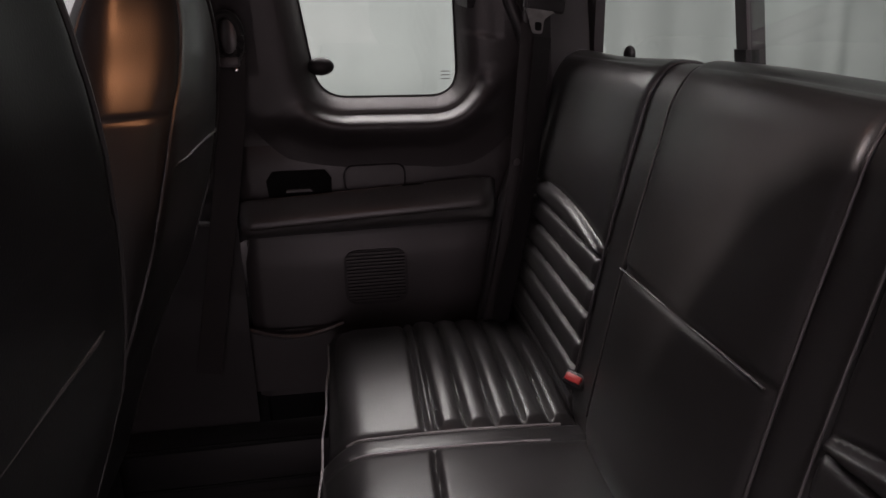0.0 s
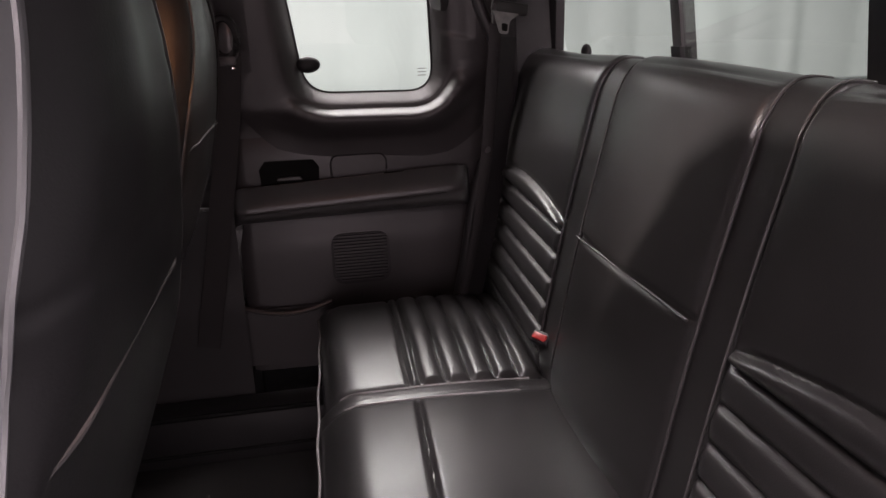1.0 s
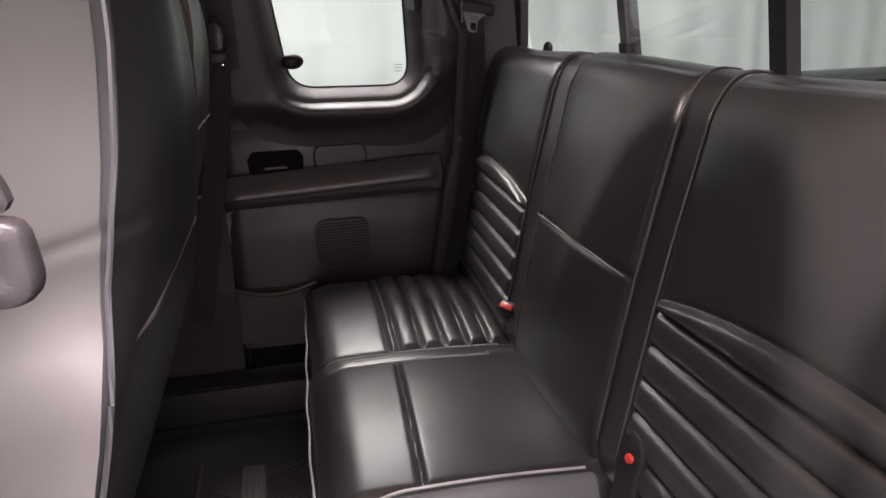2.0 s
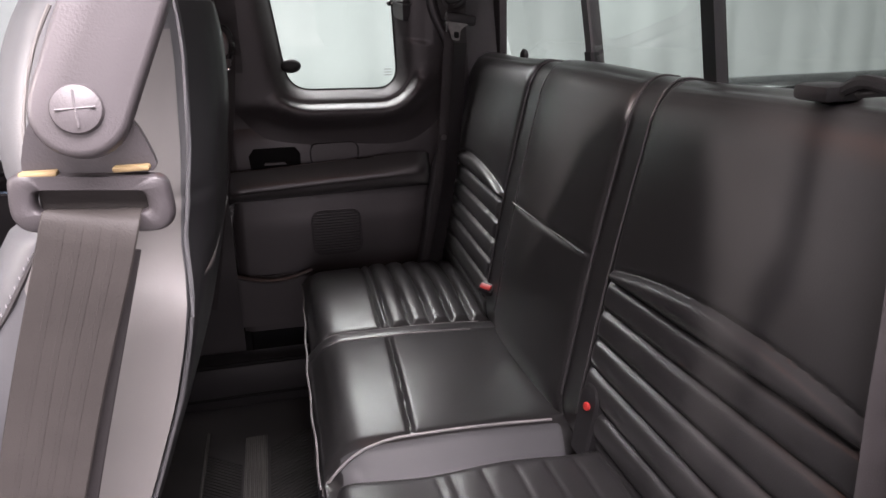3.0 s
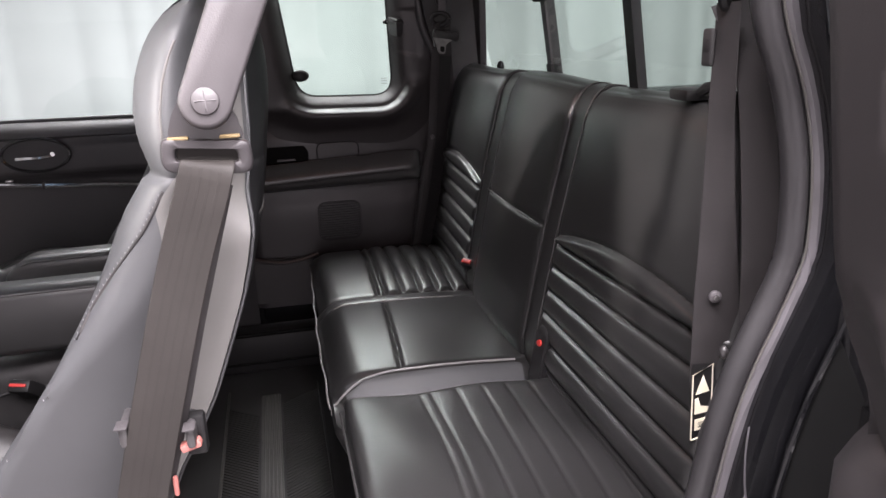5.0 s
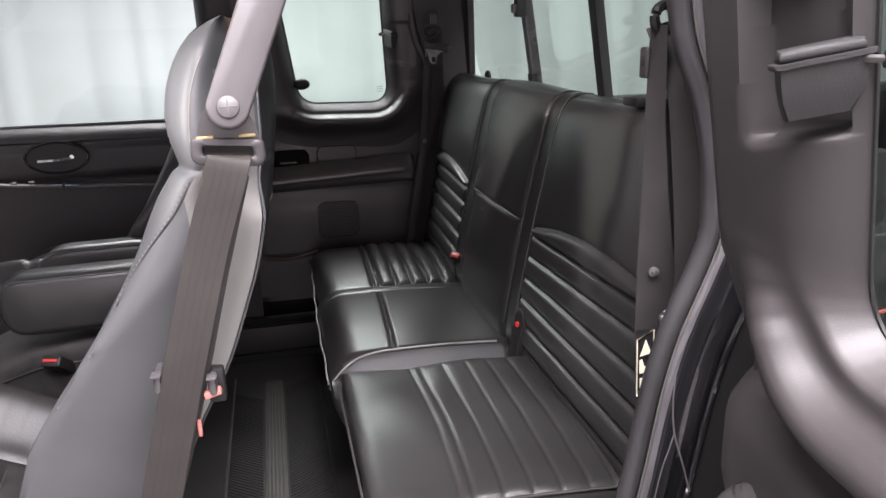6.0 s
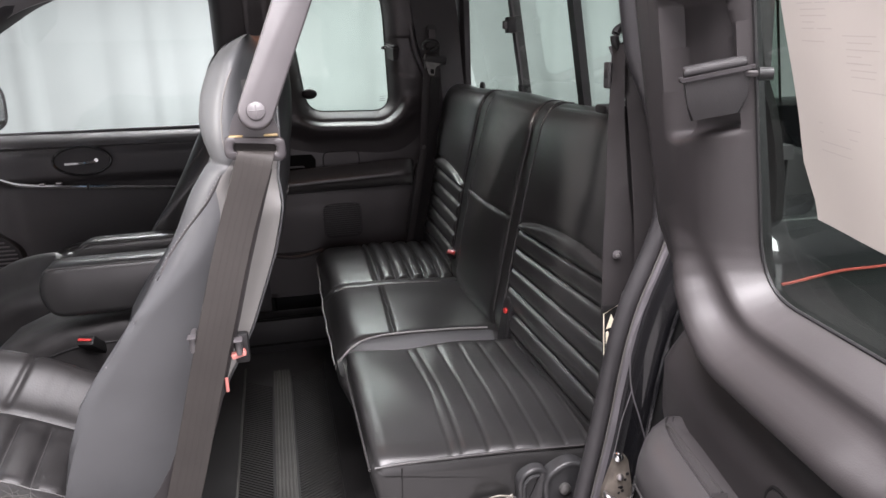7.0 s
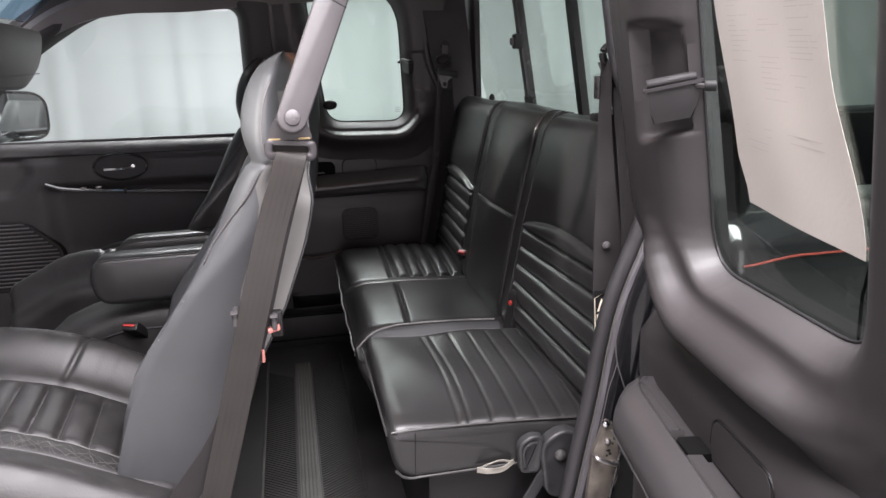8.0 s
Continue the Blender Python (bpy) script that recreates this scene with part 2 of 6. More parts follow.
def ribbon(points, side, width, thick):
    """A flat band along a path; side: the direction of its width, one or one for each point."""
    p = np.array(points, float)
    s = np.array(side, float)
    if s.ndim == 1:
        s = np.tile(s, (len(p), 1))
    tang = np.gradient(p, axis=0)
    rings = []
    for q, t, a in zip(p, tang, s):
        t = t / (np.linalg.norm(t) + 1e-9)
        a = a - t * (a @ t)
        a /= np.linalg.norm(a)
        b = np.cross(t, a)
        w, h, e = width / 2, thick / 2, min(width / 8, thick / 2)
        rings.append([q + a * i + b * j for i, j in ((-w + e, -h), (0, -h), (w - e, -h), (w, 0), (w - e, h), (0, h), (-w + e, h), (-w, 0))])
    return loft(rings)


def outline(corners, step):
    """A rounded polygon from (a, b, radius) corners as evenly spaced points, and its outward normals."""
    c = [np.array(k[:2], float) for k in corners]
    raw = []
    for i, k in enumerate(corners):
        prev, here, nxt = c[i - 1], c[i], c[(i + 1) % len(c)]
        d0, d1 = prev - here, nxt - here
        l0, l1 = np.linalg.norm(d0), np.linalg.norm(d1)
        r = min(k[2], 0.48 * l0, 0.48 * l1)
        a, b = here + d0 / l0 * r, here + d1 / l1 * r
        for u in np.linspace(0, 1, 9):
            raw.append((1 - u) ** 2 * a + 2 * u * (1 - u) * here + u * u * b)
    raw = np.array(raw)
    seg = np.linalg.norm(np.roll(raw, -1, 0) - raw, axis=1)
    at = np.concatenate([[0], np.cumsum(seg)])
    n = step if isinstance(step, int) else max(12, int(at[-1] / step))
    full = np.vstack([raw, raw[:1]])
    want = np.linspace(0, at[-1], n, endpoint=False)
    pts = np.column_stack([np.interp(want, at, full[:, 0]), np.interp(want, at, full[:, 1])])
    tang = np.roll(pts, -1, 0) - np.roll(pts, 1, 0)
    nrm = np.column_stack([tang[:, 1], -tang[:, 0]])
    nrm /= np.linalg.norm(nrm, axis=1)[:, None] + 1e-9
    area = 0.5 * np.sum(pts[:, 0] * np.roll(pts[:, 1], -1) - np.roll(pts[:, 0], -1) * pts[:, 1])
    return pts, nrm * (1 if area > 0 else -1)


def prism(corners, axis, a, b, step=0.02, bevel=0.003):
    """A rounded polygon drawn out along an axis from a to b, with eased rims."""
    pts, nrm = outline(corners, step)
    lo, hi = min(a, b), max(a, b)
    rings = []
    for w, inset in ((lo, bevel), (lo + bevel, 0), (hi - bevel, 0), (hi, bevel)):
        ring = []
        for p in pts - nrm * inset:
            v = [0, 0, 0]
            others = [k for k in (0, 1, 2) if k != axis]
            v[axis], v[others[0]], v[others[1]] = w, p[0], p[1]
            ring.append(tuple(v))
        rings.append(ring)
    return loft(rings)


def smooth(a, b, x):
    u = np.clip((x - a) / (b - a), 0, 1)
    return u * u * (3 - 2 * u)


def pad(corners, y0, y1, r_end, rows, relief=None, step=0.006):
    """An upholstered pad: an x-z outline drawn along y with rounded ends and a relief pushed along its normals.
    Returns the shape and its grid of points."""
    pts, nrm = outline(corners, step)
    e = np.array([0, 0.06, 0.2, 0.42, 0.7, 1.0]) * r_end
    ys = np.concatenate([y0 + e, np.linspace(y0 + r_end, y1 - r_end, rows)[1:-1], (y1 - e)[::-1]])
    grid = []
    for y in ys:
        d = min(y - y0, y1 - y)
        inset = r_end - math.sqrt(max(0, r_end ** 2 - (r_end - d) ** 2)) if d < r_end else 0
        push = (relief(pts, nrm, y) if relief else 0) - inset
        q = pts + nrm * np.reshape(push, (-1, 1)) if np.ndim(push) else pts + nrm * push
        grid.append(np.column_stack([q[:, 0], np.full(len(q), y), q[:, 1]]))
    def lids(ring):
        c = ring.mean(axis=0)
        return [c + (ring - c) * k for k in (0.03, 0.35, 0.75, 0.95)]

    return loft(lids(grid[0]) + grid + lids(grid[-1])[::-1]), np.array(grid), ys


def disc(center, normal, r, h, steps=20, dome=0.0):
    """A round button with an eased rim, standing on center along normal."""
    n = Vector(normal).normalized()
    m = Matrix.Translation(center) @ n.to_track_quat("Z", "Y").to_matrix().to_4x4()
    prof = [(r, 0), (r, h * 0.6), (r * 0.94, h * 0.9), (r * 0.82, h), (r * 0.5, h + dome * 0.8), (r * 0.12, h + dome)]
    rings = [[tuple(m @ Vector((a * math.cos(w), a * math.sin(w), b))) for w in np.linspace(0, 2 * math.pi, steps, endpoint=False)] for a, b in prof]
    return loft(rings)


def blob(center, rx, ry, rz, nu=20, nv=12, power=1.0):
    rings = []
    for v in np.linspace(-math.pi / 2 + 0.05, math.pi / 2 - 0.05, nv):
        c = math.cos(v) ** power
        rings.append([(center[0] + rx * c * math.cos(u), center[1] + ry * c * math.sin(u), center[2] + rz * math.sin(v)) for u in np.linspace(0, 2 * math.pi, nu, endpoint=False)])
    return loft(rings)


# ---- garage round the truck ----
def pleated(along, fixed, a0, a1, z0, z1, seed, amp):
    """A hanging tarpaulin with uneven pleats, as a thin closed sheet."""
    rng = np.random.default_rng(seed)
    n = int((a1 - a0) / 0.022)
    s = np.linspace(a0, a1, n)
    wave = np.zeros(n)
    at = a0
    while at < a1:
        w = rng.uniform(0.10, 0.34)
        k = (s >= at) & (s < at + w)
        u = (s[k] - at) / w
        wave[k] = rng.uniform(0.3, 1.0) * np.sin(np.pi * u) ** rng.uniform(0.8, 2.2)
        at += w
    rings = []
    for z in np.linspace(z0, z1, 12):
        lean = 0.02 * math.sin(2.1 * z + seed)
        off = amp * wave * (0.75 + 0.25 * math.sin(1.3 * z + 0.7)) + lean
        front = [(x, fixed + o, z) if along == "x" else (fixed + o, x, z) for x, o in zip(s, off)]
        back = [(x, fixed + 0.13, z) if along == "x" else (fixed + 0.13, x, z) for x in s[::-1]]
        rings.append(front + back)
    return loft(rings)


solid("ground", box(-6, 5, -5.2, 4.6, -0.1, 0, 0), CONCRETE, "grey concrete garage floor under the truck", "ground", "structure")
solid("backdrop_far", pleated("x", 3.25, -5.5, 4.6, 0.0, 3.2, 3, -0.022), CURTAIN, "pale green-white pleated tarpaulin hanging beside the truck", "curtain", "structure")
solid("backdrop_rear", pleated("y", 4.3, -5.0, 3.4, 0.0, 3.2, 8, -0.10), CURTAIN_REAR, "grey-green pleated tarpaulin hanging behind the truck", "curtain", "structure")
solid("wall_front", box(-6, -5.9, -5.2, 4.6, 0, 3.2, 0), WHITEWALL, "plain white painted garage wall", "wall", "structure")
solid("wall_near", box(-6, 5, -5.2, -5.1, 0, 3.2, 0), WHITEWALL, "plain white painted garage wall", "wall", "structure")
solid("ceiling_garage", box(-6, 5, -5.2, 4.6, 3.2, 3.3, 0), WHITEWALL, "plain white garage ceiling", "ceiling", "structure")

# ---- cab shell ----
FLOOR_Z = 0.60
solid("floor", box(-1.5, 0.62, 0.02, 1.46, 0.5, FLOOR_Z - 0.012, 0.004), CARPET, "black carpeted floor of the truck cab", "floor", "structure")
solid("ceiling", box(-0.74, 0.52, 0.02, 1.44, 1.80, 1.86, 0.02), HEADLINER, "grey fabric headliner of the truck cab", "ceiling", "structure")
solid("wall_firewall", box(-1.52, -1.46, 0.02, 1.46, 0.5, 1.22, 0.01), TRIM_BLACK, "black lower dash wall of the cab", "wall", "structure")

# rear cab wall below and beside the window
rear_wall = thing("wall_rear", (0.60, 0.73, 0.5), "black trimmed rear wall of the truck cab", "wall", kind="structure")
part("lower_wall", box(0.585, 0.64, -0.02, 1.50, 0.5, 1.395, 0.006), TRIM_BLACK, rear_wall)


def lean_box(y0, y1, z0, z1, x_front, depth):
    """A bar that leans forward with the rear glass."""
    rings = []
    for z in (z0, z1):
        x = x_front - 0.15 * (z - 1.42)
        rings.append([(x, y0, z), (x, y1, z), (x + depth, y1, z), (x + depth, y0, z)])
    return loft(rings)


def corner_pillar(turn):
    """Slim rear corner trim that leans in with the cab's side; turn maps the far side's y to either side."""
    rings = []
    for z in np.linspace(1.37, 1.86, 6):
        x, y = 0.520 - 0.05 * (z - 1.435), 1.380 - 0.14 * (z - 1.435)
        rings.append([(x, turn(y), z), (x - 0.016, turn(y + 0.004), z), (x - 0.022, turn(y + 0.03), z), (x - 0.020, turn(1.50), z), (x + 0.012, turn(1.50), z), (x + 0.004, turn(y + 0.012), z)])
    return loft(rings)


for turn in (lambda y: y, lambda y: 1.46 - y):
    part("corner_pillar", corner_pillar(turn), TRIM, rear_wall, "charcoal plastic pillar trim", 60)
part("header", lean_box(-0.02, 1.50, 1.80, 1.86, 0.53, 0.10), TRIM, rear_wall)

rear_window = thing("window_1", (0.545, 0.73, 1.40), "sliding rear window with tinted panes in a black frame", "window", kind="structure")
for y0, y1, dx in ((-0.04, 0.56, 0.004), (0.585, 0.945, -0.004), (0.965, 1.500, 0.004)):
    pane = part("pane", lean_box(y0, y1, 1.39, 1.81, 0.548 + dx, 0.004), GLASS_TINT, rear_window, "green-tinted glass pane")
    pane.visible_shadow = False
part("slider_post", lean_box(0.555, 0.585, 1.39, 1.81, 0.538, 0.020), TRIM_BLACK, rear_window, "wide black window post")
narrow_post = part("slider_post", lean_box(0.943, 0.968, 1.39, 1.81, 0.541, 0.026), PLATE, rear_window, "narrow dark grey window post")
part("post_foot", lean_box(0.942, 0.969, 1.392, 1.447, 0.538, 0.020), TRIM_BLACK, narrow_post, "black post foot")
part("bottom_rail", lean_box(-0.02, 1.49, 1.385, 1.405, 0.54, 0.05), RUBBER, rear_window)
latch = part("latch", box(0.497, 0.522, 0.94, 0.968, 1.578, 1.618, 0.004), TRIM_BLACK, rear_window, "black slider latch")
part("latch_thumb", box(0.488, 0.505, 0.946, 0.962, 1.588, 1.608, 0.003), DARKGREY, latch)

# side walls behind the door openings; their front edge follows the rubber seal
SEAL = [(0.298, 1.80), (0.318, 1.70), (0.332, 1.62), (0.347, 1.536), (0.3745, 1.471), (0.3885, 1.425), (0.396, 1.386), (0.3995, 1.335), (0.3965, 1.30), (0.377, 1.247), (0.357, 1.198), (0.342, 1.147), (0.330, 1.087), (0.316, 1.0), (0.300, 0.92), (0.276, 0.80), (0.246, 0.66)]
seal_curve = spline([(x, 0, z) for x, z in SEAL], 60)


def side_plate(y0, y1):
    front = [(p[0] + 0.012, p[2]) for p in seal_curve[::2]]
    ring = front + [(0.25, 0.55), (0.58, 0.55), (0.58, 1.36), (0.508, 1.42), (0.465, 1.80)]
    return loft([[(a, y0, b) for a, b in ring], [(a, y1, b) for a, b in ring]])


for name, y0, y1 in (("wall_side_near", -0.012, 0.022), ("wall_side_far", 1.398, 1.432)):
    solid(name, side_plate(y0, y1), TRIM, "charcoal plastic pillar trim beside the rear bench", "wall", "structure")


def door_seal(name, y, sgn):
    s = thing(name, (0.24, y, 0.66), "thick black rubber weatherstrip round the rear door opening", "door seal", kind="structure")
    main = seal_curve + np.array([0.004, y, 0])
    part("seal_bulb", tube(main, 0.0125, 10), RUBBER, s)
    part("seal_lip", tube(main + np.array([0.019, sgn * 0.007, 0]), 0.0085, 8), RUBBER_GREY, s, "grey rubber lip")
    # pale thin ridge, with the seal's highlight line put in its colour
    part("seal_ridge", tube(main + np.array([0.0100, sgn * 0.0115, 0]), 0.0013, 6), CREASE, s)
    return s


door_seal("door_seal", -0.004, -1)
door_seal("door_seal", 1.424, 1)

# ---- rear doors ----
# section of the window surround, outwards from the glass: below the window a slope, a groove and a bulge; elsewhere a plain reveal
RING = [(0.0, -0.0600, -0.060), (0.003, -0.0570, -0.0565), (0.008, -0.0505, -0.046), (0.016, -0.0405, -0.034), (0.024, -0.0310, -0.027), (0.030, -0.0245, -0.023), (0.0335, -0.0225, -0.021), (0.037, -0.0230, -0.0195),
        (0.040, -0.0215, -0.0185), (0.043, -0.0165, -0.0177), (0.047, -0.0090, -0.0168), (0.051, -0.0010, -0.016), (0.055, 0.0055, -0.0155), (0.060, 0.0100, -0.015), (0.067, 0.0125, -0.0145), (0.075, 0.0115, -0.014),
        (0.084, 0.0075, -0.014), (0.092, 0.0015, -0.014), (0.100, -0.0060, -0.014), (0.109, -0.0145, -0.014), (0.120, -0.0230, -0.014), (0.133, -0.0290, -0.014)]
# the near door's: a wider upright step between the slope and the bulge
RING_NEAR = [(0.0, -0.0600, -0.060), (0.003, -0.0570, -0.0565), (0.008, -0.0505, -0.046), (0.016, -0.0400, -0.034), (0.022, -0.0305, -0.0285), (0.027, -0.0250, -0.025), (0.032, -0.0228, -0.022), (0.038, -0.0222, -0.019),
             (0.044, -0.0212, -0.0175), (0.050, -0.0180, -0.0163), (0.056, -0.0115, -0.0155), (0.062, -0.0035, -0.015), (0.068, 0.0040, -0.0145), (0.075, 0.0095, -0.014), (0.083, 0.0115, -0.014),
             (0.091, 0.0095, -0.014), (0.099, 0.0035, -0.014), (0.107, -0.0050, -0.014), (0.118, -0.0180, -0.014), (0.133, -0.0290, -0.014)]


def rear_door(name, place, sill, front, swell, drop, hinged, label, group):
    """A rear-hinged cab door. place(s, w, z) gives the world point: s from its hinge edge to its front edge, w towards the cab, z up."""
    def at(s, w, z):
        return place(s, w + 0.16 * max(0.0, z - 1.30), z)

    base = place(0.0, 0.0, 0.62)
    door = thing(name, base, label, "door", group, "structure")
    corners = [(0.150, sill, 0.055), (front, sill + 0.006, 0.055), (0.470, 1.775, 0.05), (0.175, 1.79, 0.16)]
    pts, nrm = outline(corners, 0.003)

    def recess(s, z, w):
        """Pocket of the flip-out window's latch in the rear upright."""
        k = smooth(0.152, 0.142, s) * smooth(0.072, 0.080, s) * smooth(1.446 + 0.22 * (s - 0.06), 1.460 + 0.22 * (s - 0.06), z) * smooth(1.588, 1.576, z)
        return w - (0.004 if hinged else 0.022) * k

    def low(p, n):
        """How far the outline runs below the window; the bulge turns up a little at the hinge side."""
        return float(smooth(0.05, 0.80, -n[1] + 0.16 - 0.55 * smooth(0.27, 0.39, p[0])))

    rings = []
    for q, w_low, w_side in RING if hinged else RING_NEAR:
        ring = []
        for p, n in zip(pts, nrm):
            k = low(p, n) * (1 if hinged else 1 - 0.85 * smooth(0.37, 0.46, p[0]))
            a = p + n * q * (1 - (1 - np.interp(q, (0.03, 0.09), swell)) * k)
            ring.append(at(a[0], recess(a[0], a[1], w_low * k + (w_side - 0.026 * smooth(sill - 0.02, sill - 0.08, a[1])) * (1 - k)), a[1]))
        rings.append(ring)
    # flat panel out to the door's edge
    edge = []
    for p, n in zip(pts, nrm):
        q = p + n * 0.150
        edge.append((min(max(q[0], 0.012), 0.575), q[1]))
    rings.append([at(s, -0.0365 * low(p, n) - (0.016 + 0.026 * smooth(sill - 0.02, sill - 0.08, z)) * (1 - low(p, n)), min(z, 1.86)) for (s, z), p, n in zip(edge, pts, nrm)])
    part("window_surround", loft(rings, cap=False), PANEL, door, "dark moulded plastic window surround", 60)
    def trim_at(s, w, z):
        """The lower trim; the near door's stands further into the cab."""
        return at(s, w + (0.0 if hinged else 0.022 * float(smooth(sill - 0.08, sill - 0.12, z))), z)

    # lower panel, with a shallow bowl below the armrest
    rows = []
    for z in np.linspace(0.74, sill - 0.075 - 0.010 * swell[1], 26):
        row = []
        for s in np.linspace(0.0, 0.60, 40):
            w = -0.040 - 0.012 * math.exp(-((z - 1.09) / 0.03) ** 2) + 0.006 * math.sin(math.pi * min(1, s / 0.6))
            w -= 0.010 * smooth(sill - 0.115, sill - 0.085, z)
            e = min(s, 0.60 - s)
            w -= 0.02 * (1 - smooth(0, 0.03, e))
            row.append(trim_at(s, w, z))
        rows.append(row)
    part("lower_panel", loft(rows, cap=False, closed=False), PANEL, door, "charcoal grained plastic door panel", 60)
    # upright trim at the hinge side and the front side
    for s0, s1, tag in ((-0.004, 0.075, "hinge_side_trim"), (0.49, 0.60, "front_side_trim")):
        rows = []
        for z in np.linspace(sill - 0.10, 1.84, 24):
            rows.append([at(s, -0.014 - 0.036 * smooth(sill + 0.05, sill - 0.09, z) - 0.016 * (1 - smooth(0, 0.02, min(s - s0, s1 - s))), z) for s in np.linspace(s0, s1, 9)])
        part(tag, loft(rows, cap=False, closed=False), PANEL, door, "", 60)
    # outer skin and frame
    def slab(poly, w0, w1):
        return loft([[at(s, w0, z) for s, z in poly], [at(s, w1, z) for s, z in poly]])

    rear_edge = 0.135 if hinged else 0.075
    belt_line = sill - (0.03 if hinged else 0.09)
    skin = [(-0.02, 0.62), (0.62, 0.62), (0.62, belt_line), (-0.02, belt_line)]
    part("outer_skin", slab(skin, -0.135, -0.07), PAINT, door, "black painted outer skin")
    part("outer_skin", slab([(-0.02, sill - 0.03), (rear_edge, sill - 0.03), (rear_edge, 1.88), (-0.02, 1.88)], -0.115, -0.062), PAINT, door)
    part("outer_skin", slab([(0.475, sill - 0.03), (0.62, sill - 0.03), (0.62, 1.88), (0.475, 1.88)], -0.115, -0.062), PAINT, door)
    rim = [at(*v) for v in [(p[0] + n[0] * 0.001, -0.0585, p[1] + n[1] * 0.001) for p, n in zip(pts, nrm)]]
    part("glass_seal", tube(rim + rim[:2], 0.0018, 6), TRIM_BLACK, door, "thin black rubber round the glass")
    pane = [(p[0] + n[0] * 0.014, p[1] + n[1] * 0.014) for p, n in zip(pts, nrm)]
    glass_part = part("pane", slab(pane, -0.0650, -0.0615), GLASS_TINT if hinged else GLASS_DIMMED, door, "green-tinted flip-out glass pane")
    glass_part.visible_shadow = False
    # faint stamp in the pane's lower rear corner
    for k in range(3 if hinged else 0):
        part("stamp", slab([(0.163, sill + 0.030 + 0.007 * k), (0.181, sill + 0.030 + 0.007 * k), (0.181, sill + 0.0315 + 0.007 * k), (0.163, sill + 0.0315 + 0.007 * k)], -0.0612, -0.0609), DARKGREY, door)

    def trim_slab(poly, w0, w1):
        return loft([[trim_at(s, w0, z) for s, z in poly], [trim_at(s, w1, z) for s, z in poly]])

    # armrest: a rounded rail with a blunt nose towards the hinges, falling and thinning towards the front
    rings = []
    for s in np.concatenate([np.linspace(0.078, 0.207, 14), np.linspace(0.212, 0.234, 12), np.linspace(0.2365, 0.276, 16), np.linspace(0.284, 0.590, 26)]):
        u = (s - 0.078) / 0.512
        nose = math.sqrt(max(0.0, 1 - max(0, 1 - u / (0.11 if hinged else 0.15)) ** 2)) * math.sqrt(max(0.0, 1 - max(0, (u - 0.95) / 0.05) ** 2))
        top = 1.196 + drop - 0.024 * u - 0.012 * (1 - nose)
        deep = (0.074 * (1 - 0.12 * u) if hinged else 0.069 * (1 + 0.06 * u)) * max(nose, 0.10)
        h = 1 - 0.30 * u
        bite = float(smooth(0.222, 0.230, s) * smooth(0.267, 0.262, s))
        cut = 0.40 if hinged else 0.46
        strip = min(-0.0225, -0.042 + deep * 0.40)
        gap = [(-0.055, top - 0.004), (-0.038, top - 0.002), (strip, top - 0.001), (strip + 0.001, top - 0.002), (-0.039 + deep * cut, top - 0.001), (-0.038 + deep * cut, top - 0.003)]
        front_face = [(cut + 0.06, 0.001), (cut + 0.13, 0.006), (0.82, 0.021), (0.95, 0.034), (1.0, 0.044), (0.96, 0.050)] if hinged else [(cut + 0.05, 0.000), (cut + 0.12, 0.002), (0.80, 0.008), (0.90, 0.018), (0.97, 0.031), (1.0, 0.046)]
        foot = [(0.82, 0.049 + 0.015 * h), (0.60, 0.047 + 0.030 * h), (0.35, 0.047 + 0.042 * h)]
        prof = gap + [(-0.038 + deep * a, top - b) for a, b in front_face + foot] + [(-0.055, top - 0.047 - 0.045 * h)]
        ledge, hole = 0.010 * smooth(0.085, 0.105, s), 0.034 * bite
        rings.append([trim_at(s, w, z - ledge * (i < 3) - hole * (i < 5)) for i, (w, z) in enumerate(prof)])
    arm = part("armrest", loft(rings), TRIM_SOFT, door, "dark padded armrest", 50)
    part("armrest_seam", tube([trim_at(s, -0.038 + (0.0745 * (1 - 0.12 * (s - 0.078) / 0.512) if hinged else 0.0695 * (1 + 0.06 * (s - 0.078) / 0.512)), 1.196 + drop - 0.024 * (s - 0.078) / 0.512 - 0.048) for s in np.linspace(0.14, 0.56, 30)], 0.0012, 6), SEAM, arm)
    part("armrest_groove", tube([trim_at(s, -0.012 - 0.004 * (s - 0.09) / 0.12, 1.1945 + drop - 0.024 * (s - 0.078) / 0.512 - 0.008 * smooth(0.12, 0.085, s)) for s in np.linspace(0.106, 0.222, 14)], 0.0018, 6), SEAM, arm)
    # pull pocket, its shade painted as a black slab, with its latch lever, and the flush ashtray-like flap
    part("pull_pocket", trim_slab([(0.405, 1.172 + drop), (0.525, 1.172 + drop), (0.528, 1.205 + drop), (0.515, 1.222 + drop), (0.415, 1.222 + drop), (0.403, 1.205 + drop)], -0.046, -0.0318), PIT, door, "black slab for the shade in the pull pocket")
    part("latch_lever", trim_slab([(0.440, 1.182 + drop), (0.492, 1.182 + drop), (0.490, 1.187 + drop), (0.444, 1.187 + drop)], -0.034, -0.022), DARKGREY, door, "grey latch lever")
    flap = [(0.262, 1.178 + drop), (0.376, 1.178 + drop), (0.377, 1.212 + drop), (0.368, 1.224 + drop), (0.270, 1.224 + drop), (0.261, 1.212 + drop)]
    fp, fn = outline([(s, z, 0.01) for s, z in flap], 0.006)
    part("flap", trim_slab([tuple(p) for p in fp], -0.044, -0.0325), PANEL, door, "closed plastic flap")
